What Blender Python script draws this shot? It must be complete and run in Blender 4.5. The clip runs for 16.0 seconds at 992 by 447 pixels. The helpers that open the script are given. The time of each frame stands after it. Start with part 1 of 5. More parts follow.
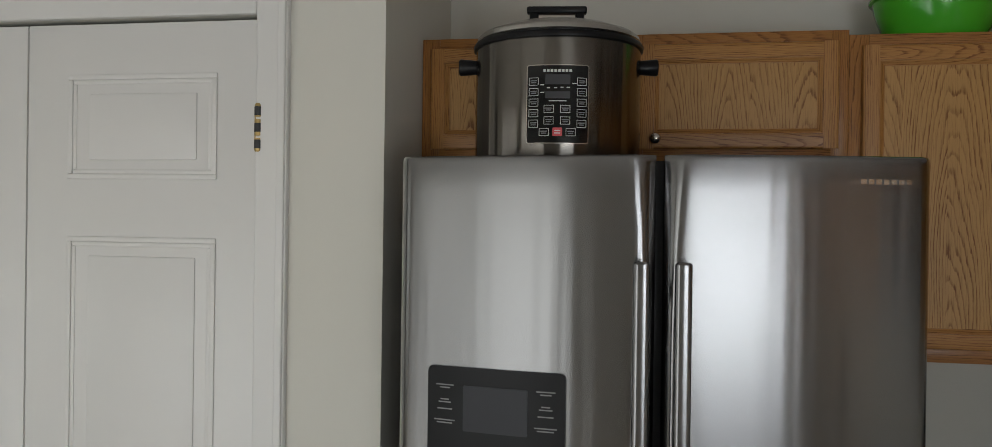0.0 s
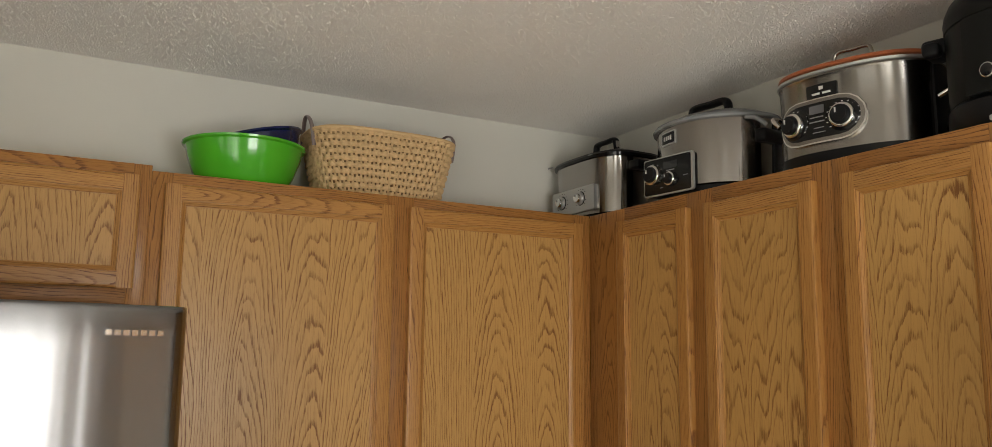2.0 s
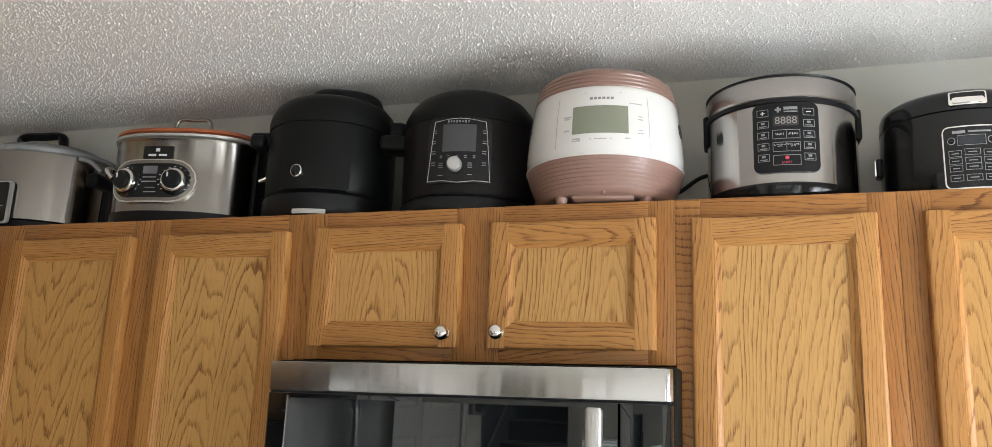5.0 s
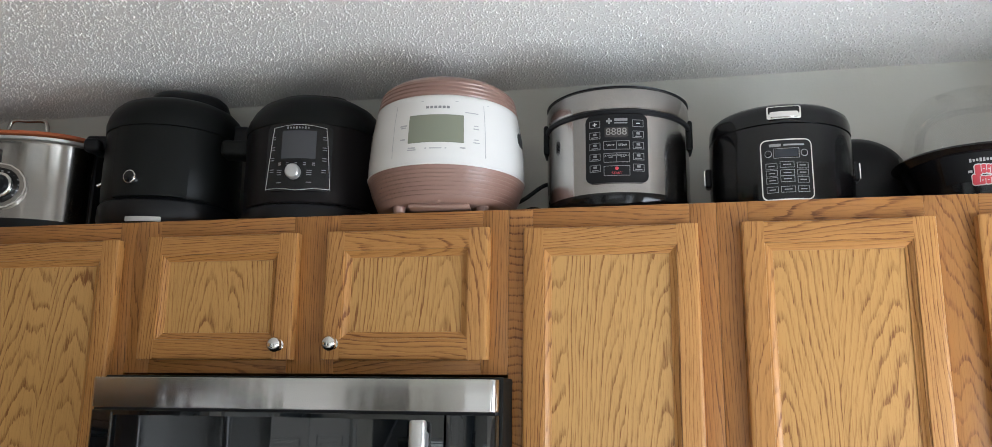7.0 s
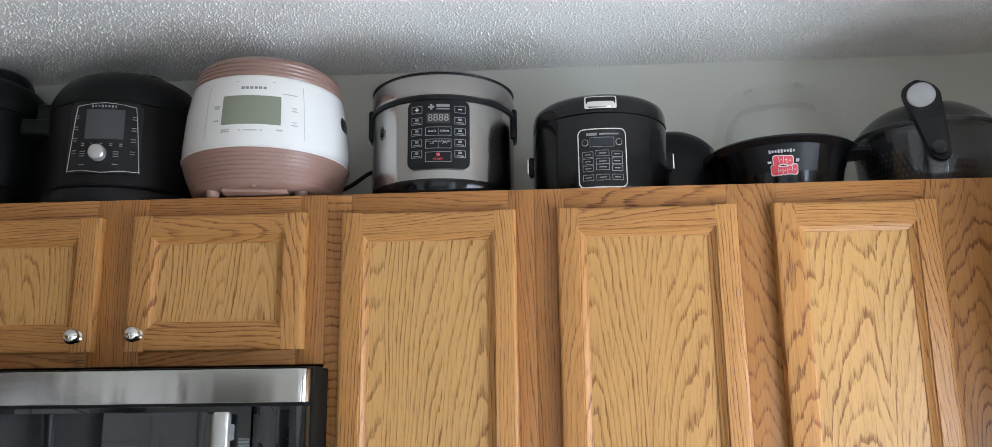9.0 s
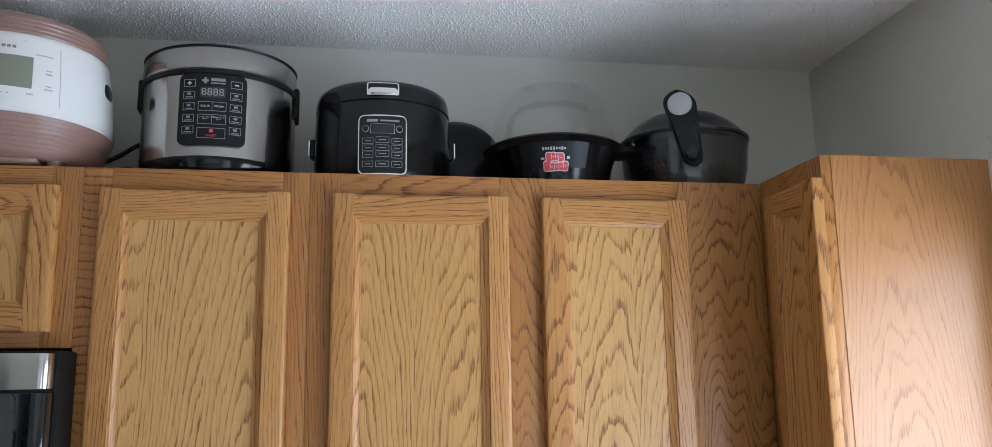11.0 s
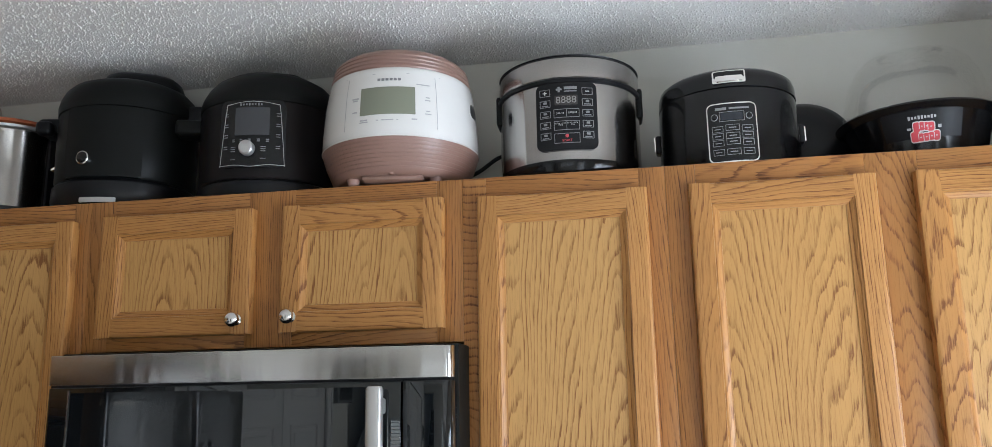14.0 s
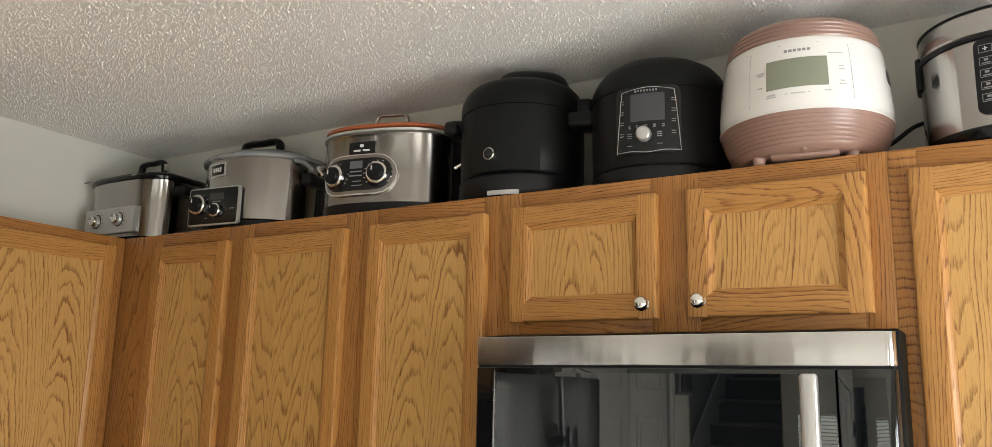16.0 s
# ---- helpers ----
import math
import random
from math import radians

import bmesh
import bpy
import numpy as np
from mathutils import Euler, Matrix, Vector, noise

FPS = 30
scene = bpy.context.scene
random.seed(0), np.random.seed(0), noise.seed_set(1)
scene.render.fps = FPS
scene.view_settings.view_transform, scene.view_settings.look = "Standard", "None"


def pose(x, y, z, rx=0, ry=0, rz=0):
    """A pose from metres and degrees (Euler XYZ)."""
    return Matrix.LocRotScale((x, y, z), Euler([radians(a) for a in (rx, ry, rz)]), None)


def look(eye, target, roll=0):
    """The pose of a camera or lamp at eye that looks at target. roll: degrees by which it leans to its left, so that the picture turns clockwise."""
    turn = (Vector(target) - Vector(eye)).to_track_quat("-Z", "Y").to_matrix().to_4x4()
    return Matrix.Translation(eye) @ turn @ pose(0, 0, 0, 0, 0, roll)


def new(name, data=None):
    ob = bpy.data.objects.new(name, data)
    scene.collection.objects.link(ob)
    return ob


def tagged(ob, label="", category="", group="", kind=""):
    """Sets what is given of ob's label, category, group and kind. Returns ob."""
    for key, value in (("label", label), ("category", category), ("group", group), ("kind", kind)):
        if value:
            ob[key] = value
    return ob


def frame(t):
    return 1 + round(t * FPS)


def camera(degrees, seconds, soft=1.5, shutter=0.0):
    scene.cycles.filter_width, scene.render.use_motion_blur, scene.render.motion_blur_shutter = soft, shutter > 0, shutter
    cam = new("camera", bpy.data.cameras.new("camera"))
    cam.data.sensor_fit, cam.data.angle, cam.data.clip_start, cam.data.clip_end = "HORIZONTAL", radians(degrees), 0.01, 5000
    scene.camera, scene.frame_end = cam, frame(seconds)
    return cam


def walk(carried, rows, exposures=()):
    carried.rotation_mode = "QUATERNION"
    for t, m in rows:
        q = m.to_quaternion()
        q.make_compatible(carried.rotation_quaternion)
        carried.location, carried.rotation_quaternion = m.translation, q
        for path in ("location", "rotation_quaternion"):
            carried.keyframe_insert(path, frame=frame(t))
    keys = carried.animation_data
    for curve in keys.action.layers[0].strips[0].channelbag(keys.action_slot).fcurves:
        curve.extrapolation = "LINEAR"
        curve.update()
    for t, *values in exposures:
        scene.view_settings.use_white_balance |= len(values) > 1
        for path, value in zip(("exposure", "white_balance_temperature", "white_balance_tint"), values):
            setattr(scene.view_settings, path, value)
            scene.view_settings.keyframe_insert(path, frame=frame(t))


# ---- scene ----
cam = camera(60.8, 16.0, soft=0.6)
PATH = [
    (0, (0.263, -0.019, 1.699), (-0.083, 1.951, 1.693), 0.8),
    (0.5, (0.301, 0.01, 1.709), (0.398, 2.007, 1.77), 2.1),
    (1, (0.393, 0.019, 1.723), (0.745, 1.978, 1.915), 2.8),
    (1.5, (0.479, 0.036, 1.737), (1.038, 1.937, 2.005), 1.8),
    (2, (0.512, 0.065, 1.746), (1.462, 1.799, 2.051), 0.6),
    (2.5, (0.495, 0.099, 1.747), (1.76, 1.614, 2.071), 1.3),
    (3, (0.48, 0.1, 1.746), (1.967, 1.393, 2.088), 2.1),
    (3.5, (0.468, 0.086, 1.737), (2.119, 1.148, 2.121), 2.9),
    (4, (0.46, 0.067, 1.74), (2.219, 0.923, 2.157), 2.9),
    (4.5, (0.459, 0.031, 1.767), (2.287, 0.724, 2.188), 2.5),
    (5, (0.473, -0.018, 1.771), (2.328, 0.586, 2.21), 2.2),
    (5.2, (0.483, -0.041, 1.777), (2.348, 0.534, 2.214), 2.0),
    (7.5, (0.51, -0.169, 1.806), (2.429, 0.195, 2.233), 0.5),
    (8, (0.516, -0.193, 1.801), (2.446, 0.116, 2.228), 0.1),
    (8.5, (0.531, -0.215, 1.792), (2.471, 0.019, 2.22), -0.3),
    (9, (0.54, -0.237, 1.791), (2.492, -0.125, 2.211), -0.7),
    (9.5, (0.537, -0.261, 1.8), (2.495, -0.324, 2.2), -0.7),
    (10, (0.525, -0.277, 1.819), (2.483, -0.452, 2.188), -0.2),
    (10.2, (0.52, -0.278, 1.836), (2.478, -0.503, 2.178), -0.1),
    (12.3, (0.537, -0.327, 1.734), (2.446, -0.748, 2.157), -2.1),
    (12.5, (0.536, -0.317, 1.743), (2.459, -0.681, 2.151), -2.2),
    (13, (0.534, -0.284, 1.743), (2.487, -0.395, 2.16), -1.8),
    (13.5, (0.526, -0.239, 1.752), (2.478, -0.11, 2.165), -1.4),
    (14, (0.508, -0.189, 1.762), (2.434, 0.163, 2.171), -1.0),
    (14.5, (0.496, -0.137, 1.759), (2.388, 0.356, 2.18), -0.6),
    (15, (0.493, -0.108, 1.757), (2.332, 0.55, 2.185), -0.3),
    (15.5, (0.482, -0.067, 1.753), (2.228, 0.813, 2.173), 0.7),
    (16, (0.474, -0.019, 1.749), (2.149, 1.002, 2.141), 1.3),
]
# the clip's own exposure and white balance
LIGHT = [(0.0, -0.30, 6050, 8), (0.7, 0.16, 6250, 8), (1.5, 0.62, 6450, 8), (2.0, 0.66, 6700, 8), (3.0, 1.20, 6600, 8), (4.2, 1.16, 6150, 8), (5.0, 0.96, 5950, 8), (7.5, 0.70, 5550, 8), (10.0, 0.51, 5300, 8), (12.5, 0.01, 5050, 8), (13.3, 0.45, 5200, 8), (14.2, 0.62, 5550, 8), (16.0, 1.02, 6400, 8)]
walk(cam, [(t, look(eye, target, roll)) for t, eye, target, roll in PATH], LIGHT)

# ---- world and light ----
world = bpy.data.worlds.new("sky")
scene.world = world
world.use_nodes = True
wn = world.node_tree
sky = wn.nodes.new("ShaderNodeTexSky")
sky.sky_type = 'NISHITA'
sky.sun_disc = False
sky.sun_elevation = radians(48)
sky.sun_rotation = radians(194)
wn.links.new(sky.outputs[0], wn.nodes["Background"].inputs[0])
wn.nodes["Background"].inputs[1].default_value = 0.12


def daylight(name, m, w, h, power, color):
    """The sky's light coming in by an opening."""
    lamp = bpy.data.lights.new(name, 'AREA')
    lamp.shape, lamp.size, lamp.size_y, lamp.energy, lamp.color = 'RECTANGLE', w, h, power, color
    ob = new(name, lamp)
    ob.matrix_world = m
    return ob


# kitchen window and patio door in the south wall, wide window in the west wall; sunlit ground outside sends light upwards
daylight("window_daylight", pose(1.13, -1.335, 1.55, 101, 0, 0), 1.0, 0.96, 27, (0.985, 0.985, 0.975))
daylight("patio_daylight", pose(-1.19, -1.45, 1.05, 97, 0, 0), 1.1, 2.0, 18, (1.0, 0.985, 0.94))
# dimmer lamp added in the patio door's far half, grading the refrigerator's reflection
daylight("patio_dim_daylight", pose(-2.35, -1.45, 1.05, 97, 0, 0), 1.05, 2.0, 9, (1.0, 0.985, 0.94))
daylight("west_daylight", pose(-3.46, -0.05, 1.45, 97, 0, -90), 1.9, 1.2, 6, (1.0, 0.97, 0.92))

sun = bpy.data.lights.new("sun", 'SUN')
sun.energy, sun.angle, sun.color = 5.0, radians(0.5), (1.0, 0.95, 0.86)
new("sun", sun).matrix_world = look((-2.4, -5.5, 5.6), (-1.2, -0.6, 0.0))

# ---- materials ----


class Nodes:
    """A short way to write a node material."""

    def __init__(self, name, **values):
        self.mat = bpy.data.materials.new(name)
        self.mat.use_nodes = True
        self.tree = self.mat.node_tree
        self.out = self.tree.nodes["Material Output"]
        self.bsdf = self.tree.nodes["Principled BSDF"]
        self.put(**values)

    def put(self, **values):
        for key, v in values.items():
            slot = self.bsdf.inputs[key.replace("_", " ")]
            if isinstance(v, bpy.types.NodeSocket):
                self.tree.links.new(v, slot)
            else:
                slot.default_value = (*v, 1) if isinstance(v, tuple) and len(v) == 3 and slot.type == 'RGBA' else v
        return self

    def node(self, kind, links=None, **attrs):
        n = self.tree.nodes.new("ShaderNode" + kind)
        if "operation" in attrs:
            n.operation = attrs["operation"]
        if "data_type" in attrs:
            n.data_type, n.blend_type = attrs["data_type"], attrs["blend_type"]
        if "axis" in attrs:
            n.direction_type, n.axis = attrs["direction_type"], attrs["axis"]
        for key, v in (links or {}).items():
            slot = n.inputs[key]
            if isinstance(v, bpy.types.NodeSocket):
                self.tree.links.new(v, slot)
            else:
                slot.default_value = v
        return n

    def math(self, op, a, b=0.0, c=0.0):
        return self.node("Math", {0: a, 1: b, 2: c}, operation=op).outputs[0]

    def coords(self, kind="Object"):
        return self.node("TexCoord").outputs[kind]

    def scaled(self, vec, s):
        return self.node("Mapping", {"Vector": vec, "Scale": s}).outputs[0]

    def noise(self, vec, scale, detail=3.0, rough=0.55):
        return self.node("TexNoise", {"Vector": vec, "Scale": scale, "Detail": detail, "Roughness": rough}).outputs[0]

    def ramp(self, fac, stops):
        n = self.node("ValToRGB", {0: fac})
        while len(n.color_ramp.elements) < len(stops):
            n.color_ramp.elements.new(0.5)
        for e, (at, color) in zip(n.color_ramp.elements, stops):
            e.position, e.color = at, (*color, 1)
        return n.outputs[0]

    def mix(self, fac, a, b, kind='MIX'):
        n = self.node("Mix", data_type='RGBA', blend_type=kind)
        for slot, v in ((n.inputs[0], fac), (n.inputs[6], a), (n.inputs[7], b)):
            if isinstance(v, bpy.types.NodeSocket):
                self.tree.links.new(v, slot)
            else:
                slot.default_value = (*v, 1) if isinstance(v, tuple) else v
        return n.outputs[2]

    def bump(self, height, strength=0.3, distance=0.002):
        n = self.node("Bump", {"Height": height, "Strength": strength, "Distance": distance})
        self.tree.links.new(n.outputs[0], self.bsdf.inputs["Normal"])
        return self


def oak(name, light, dark, ring, tilt, spread, seed, wild, soft=0.0):
    """Stained oak, its grain along the board's own z: growth rings cut slantwise, broken by pores."""
    m = Nodes(name, Specular_IOR_Level=0.32, Coat_Weight=0.08, Coat_Roughness=0.22)
    p = m.coords()
    rnd = m.node("ObjectInfo").outputs["Random"]
    r2 = m.math('FRACT', m.math('MULTIPLY', rnd, 17.31 + seed))
    r3 = m.math('FRACT', m.math('MULTIPLY', rnd, 53.77 + seed))
    shift = m.node("CombineXYZ", {0: m.math('MULTIPLY', rnd, 9.0), 1: m.math('MULTIPLY', r2, 7.0), 2: m.math('MULTIPLY', r3, 11.0)}).outputs[0]
    q = m.node("VectorMath", {0: p, 1: shift}, operation='ADD').outputs[0]
    big = m.noise(m.scaled(q, (6.0, 6.0, 1.6)), 1.0, 2.0)
    mid = m.noise(m.scaled(q, (24.0, 24.0, 5.0)), 1.0, 2.0)
    jag = m.noise(m.scaled(q, (430.0, 430.0, 26.0)), 1.0, 2.0, 0.6)
    xyz = m.node("SeparateXYZ", {0: p}).outputs
    across, turn = xyz[0], r3
    if soft:
        # glued up from strips, each cut from another place
        across = m.math('MULTIPLY_ADD', xyz[0], 1.0 / 0.098, m.math('MULTIPLY_ADD', r2, 3.0, 20.0))
        strip = m.math('FLOOR', across)
        pick = m.node("TexWhiteNoise", {"Vector": m.node("CombineXYZ", {0: strip, 1: m.math('MULTIPLY', rnd, 371.0)}).outputs[0]}).outputs["Value"]
        turn = m.math('FRACT', m.math('MULTIPLY_ADD', pick, 31.7, r3))
        across = m.math('MULTIPLY', m.math('ADD', m.math('SUBTRACT', m.math('FRACT', across), 0.5), m.math('MULTIPLY', m.math('SUBTRACT', pick, 0.5), 1.5)), 0.098)
    u = m.math('ADD', across, m.math('MULTIPLY', m.math('SUBTRACT', r2, 0.5), spread))
    u = m.math('ADD', u, m.math('MULTIPLY', m.math('SUBTRACT', big, 0.5), 0.060))
    v = m.math('ADD', m.math('MULTIPLY', xyz[2], tilt), m.math('MULTIPLY_ADD', turn, 0.06, 0.028))
    v = m.math('ADD', v, m.math('MULTIPLY', m.math('SUBTRACT', mid, 0.5), 0.012))
    r = m.math('SQRT', m.math('ADD', m.math('MULTIPLY', u, u), m.math('MULTIPLY', v, v)))
    sheet = m.noise(m.scaled(q, (14.0, 14.0, 1.8)), 1.0, 1.5, 0.45)
    # some boards show calm arches, others a wild flame
    w = m.math('MULTIPLY', m.ramp(r3, [(0.50, (0.06,) * 3), (0.80, (0.5,) * 3)]), wild) if soft else wild
    r = m.math('ADD', m.math('MULTIPLY', r, m.math('MULTIPLY_ADD', w, -0.6, 1.0)), m.math('MULTIPLY', sheet, m.math('MULTIPLY', w, 0.17)))
    r = m.math('ADD', r, m.math('MULTIPLY', m.math('SUBTRACT', jag, 0.5), 0.0024))
    ringno = m.math('MULTIPLY', m.math('ADD', r, m.math('MULTIPLY', mid, 0.006)), 1.0 / ring)
    saw = m.math('FRACT', ringno)
    age = m.node("TexWhiteNoise", {"Vector": m.node("CombineXYZ", {0: m.math('FLOOR', ringno), 1: m.math('FLOOR', m.math('MULTIPLY', rnd, 911.0))}).outputs[0]}).outputs["Value"]
    band = m.ramp(saw, [(0.0, (0.05,) * 3), (0.05, (1.0,) * 3), (0.19, (0.80,) * 3), (0.32 + 0.06 * soft, (0.15,) * 3), (0.94, (0.0,) * 3), (1.0, (0.05,) * 3)])
    pores = m.noise(m.scaled(q, (480.0, 480.0, 20.0)), 1.0, 3.0, 0.75)
    pore = m.ramp(pores, [(0.42, (0.0,) * 3), (0.57, (1.0,) * 3)])
    fleck = m.noise(m.scaled(q, (170.0, 170.0, 5.0)), 1.0, 3.0)
    fade = m.ramp(m.noise(m.scaled(q, (19.0, 19.0, 3.0)), 1.0, 2.0), [(0.34, (0.60,) * 3), (0.58, (1.0,) * 3)])
    fac = m.math('MULTIPLY', m.math('MULTIPLY', m.math('MULTIPLY', band, fade), m.math('MULTIPLY_ADD', age, 0.75, 0.45)), m.math('MULTIPLY_ADD', pore, 0.66, 0.54))
    fac = m.math('ADD', fac, m.math('MULTIPLY', m.math('SUBTRACT', fleck, 0.5), 0.34))
    tone = m.mix(m.math('MULTIPLY', rnd, 0.6), light, tuple(c * k for c, k in zip(light, (0.82, 0.74, 0.60))))
    tone = m.mix(m.math('MULTIPLY', big, 0.45), tone, tuple(c * 0.74 for c in light))
    fac = m.math('ADD', fac, m.math('MULTIPLY', m.ramp(pores, [(0.52, (0.0,) * 3), (0.62, (1.0,) * 3)]), 0.30))
    color = m.mix(m.node("Clamp", {0: fac}).outputs[0], tone, dark)
    m.put(Base_Color=color, Roughness=m.math('MULTIPLY_ADD', fac, 0.16, 0.34))
    m.bump(m.math('ADD', m.math('MULTIPLY', pores, 0.6), m.math('MULTIPLY', fac, -0.5)), 0.16, 0.0006)
    return m.mat


OAK = oak("oak", (0.48, 0.240, 0.071), (0.165, 0.060, 0.014), 0.0046, 0.08, 0.60, 0.0, 0.12)
OAK_FRAME = oak("oak_frame", (0.40, 0.182, 0.050), (0.125, 0.045, 0.011), 0.0048, 0.08, 0.55, 7.0, 0.18)
OAK_PANEL = oak("oak_panel", (0.545, 0.312, 0.105), (0.195, 0.080, 0.021), 0.0064, 0.115, 0.05, 3.0, 0.80, 0.5)
OAK_CURL = oak("curly_oak", (0.42, 0.195, 0.056), (0.13, 0.046, 0.011), 0.0115, 0.85, 0.06, 1.0, 0.05)
OAK_FLAME = oak("flamed_oak", (0.39, 0.183, 0.052), (0.15, 0.056, 0.015), 0.0054, 0.20, 0.10, 2.0, 0.45)
OAK_END = oak("oak_veneer", (0.40, 0.19, 0.062), (0.23, 0.102, 0.032), 0.0055, 0.10, 0.40, 5.0, 0.15)
OAK_END.node_tree.nodes["Principled BSDF"].inputs["Coat Weight"].default_value = 0.4


def brushed(name, color, rough, aniso=0.8, wave=13.0, deep=0.004):
    """Steel brushed sideways, so that reflections are drawn out upright."""
    m = Nodes(name, Metallic=1.0, Anisotropic=aniso, Anisotropic_Rotation=0.25)
    p = m.coords()
    fine = m.noise(m.scaled(p, (14.0, 14.0, 2600.0)), 1.0, 2.0, 0.6)
    wide = m.noise(m.scaled(p, (2.5, 2.5, 2.5)), 1.0, 4.0)
    tan = m.node("Tangent", direction_type='RADIAL', axis='Z').outputs[0]
    m.put(Base_Color=m.mix(m.math('MULTIPLY', fine, 0.12), color, tuple(c * 0.78 for c in color)),
          Roughness=m.math('ADD', m.math('MULTIPLY', wide, 0.09), m.math('MULTIPLY_ADD', fine, 0.04, rough - 0.065)), Tangent=tan)
    # slow waviness of the rolled sheet, upright
    return m.bump(m.noise(m.scaled(p, (wave, wave, 0.5)), 1.0, 2.0), 0.5, deep).mat


STEEL = brushed("brushed_steel", (0.58, 0.565, 0.55), 0.21)
STEEL_FRIDGE = brushed("brushed_steel_sheet", (0.24, 0.238, 0.240), 0.255, 0.80)
STEEL_COOK = brushed("brushed_steel_cooker", (0.40, 0.385, 0.37), 0.15, 0.85, 30.0, 0.0040)
STEEL_SATIN = brushed("satin_brushed_steel", (0.34, 0.322, 0.30), 0.24, 0.82)
STEEL_DARK = brushed("dark_brushed_steel", (0.185, 0.172, 0.156), 0.18, 0.85, 24.0, 0.003)


def plain(name, color, rough, metal=0.0, grain=0.06, bump=0.0, scale=400.0, coat=0.0, spec=0.5):
    """A moulded, painted or plated surface with slight mottling, dust and fine relief."""
    m = Nodes(name, Metallic=metal, Coat_Weight=coat, Coat_Roughness=0.06, Specular_IOR_Level=spec)
    p = m.coords()
    fine, wide = m.noise(p, scale, 2.0), m.noise(p, 9.0, 4.0)
    m.put(Base_Color=m.mix(m.math('MULTIPLY', wide, grain * 4), color, tuple(c * 0.8 for c in color)),
          Roughness=m.math('ADD', m.math('MULTIPLY', m.math('SUBTRACT', wide, 0.5), 0.18), m.math('MULTIPLY_ADD', fine, 0.05, rough - 0.025)))
    if bump:
        m.bump(fine, bump, 0.0006)
    return m.mat


CHROME = plain("chrome", (0.80, 0.79, 0.77), 0.10, 1.0)
NICKEL = plain("satin_nickel", (0.52, 0.49, 0.45), 0.22, 1.0)
BRASS = plain("aged_brass", (0.52, 0.38, 0.16), 0.34, 1.0, 0.2)
BLACK = plain("black_plastic", (0.007, 0.007, 0.008), 0.36, bump=0.12, spec=0.25)
BLACK_MATT = plain("matt_black_plastic", (0.0072, 0.0078, 0.0072), 0.42, bump=0.25, spec=0.16)
BLACK_GLOSS = plain("gloss_black_plastic", (0.0055, 0.0055, 0.006), 0.15, coat=0.12, spec=0.35)
BLACK_GLASS = Nodes("black_glass", Base_Color=(0.004, 0.005, 0.006), Roughness=0.015, Specular_IOR_Level=0.9).mat
CHARCOAL = plain("charcoal_brown_steel", (0.010, 0.0085, 0.0085), 0.34, 0.05, bump=0.1, spec=0.16)
GREY_PLASTIC = plain("grey_plastic", (0.18, 0.18, 0.18), 0.4)
SCREEN = plain("grey_lcd", (0.13, 0.13, 0.14), 0.16, grain=0.0)
DIM_LCD = plain("dim_lcd", (0.050, 0.051, 0.055), 0.2, grain=0.0)
SCREEN_GREEN = plain("green_grey_lcd", (0.215, 0.225, 0.165), 0.20, grain=0.0)
SILVER = plain("silver_paint", (0.56, 0.555, 0.54), 0.32, 0.7)
INK_WHITE = plain("white_print", (0.62, 0.62, 0.60), 0.5, grain=0.0)
INK_GREY = plain("grey_print", (0.22, 0.22, 0.22), 0.5, grain=0.0)
INK_PALE = plain("pale_print", (0.40, 0.395, 0.39), 0.5, grain=0.0)
INK_RED = plain("red_print", (0.60, 0.06, 0.075), 0.45, grain=0.0)
WHITE_GLOSS = plain("white_plastic", (0.73, 0.71, 0.675), 0.22, coat=0.3, grain=0.02)
ROSE = plain("rose_brown_plastic", (0.275, 0.165, 0.130), 0.34, coat=0.12, grain=0.05)
ORANGE = plain("terracotta_silicone", (0.36, 0.10, 0.035), 0.42)
GREY_LID = plain("grey_enamel", (0.24, 0.25, 0.26), 0.26, coat=0.2)
GREEN = plain("green_plastic", (0.075, 0.43, 0.022), 0.17, coat=0.3, grain=0.04)
NAVY = plain("navy_plastic", (0.008, 0.014, 0.065), 0.25, coat=0.2)
WHITE_PAINT = plain("white_gloss_paint", (0.72, 0.71, 0.69), 0.32, grain=0.03, bump=0.06, scale=90.0)
LEATHER = plain("mauve_leather", (0.22, 0.165, 0.15), 0.55, bump=0.3)
GASKET = plain("dark_grey_gasket", (0.03, 0.03, 0.032), 0.5)
FRIDGE_SIDE = plain("dark_grey_enamel", (0.055, 0.055, 0.058), 0.45, bump=0.2)
FLOOR = plain("light_vinyl", (0.58, 0.53, 0.46), 0.45, bump=0.1)
NOSING = plain("pale_carpet_nosing", (0.30, 0.27, 0.22), 0.9, bump=0.4, scale=250.0)
STAIR_CARPET = plain("brown_carpet", (0.10, 0.085, 0.065), 0.95, bump=0.6, scale=250.0)


def wall_paint(name, color):
    m = Nodes(name, Roughness=0.72, Specular_IOR_Level=0.3)
    p = m.coords()
    wide, roll = m.noise(p, 1.3, 4.0), m.noise(p, 190.0, 3.0)
    m.put(Base_Color=m.mix(m.math('MULTIPLY', wide, 0.35), color, tuple(c * 0.88 for c in color)))
    return m.bump(roll, 0.16, 0.0015).mat


WALL = wall_paint("warm_grey_wall_paint", (0.672, 0.655, 0.592))


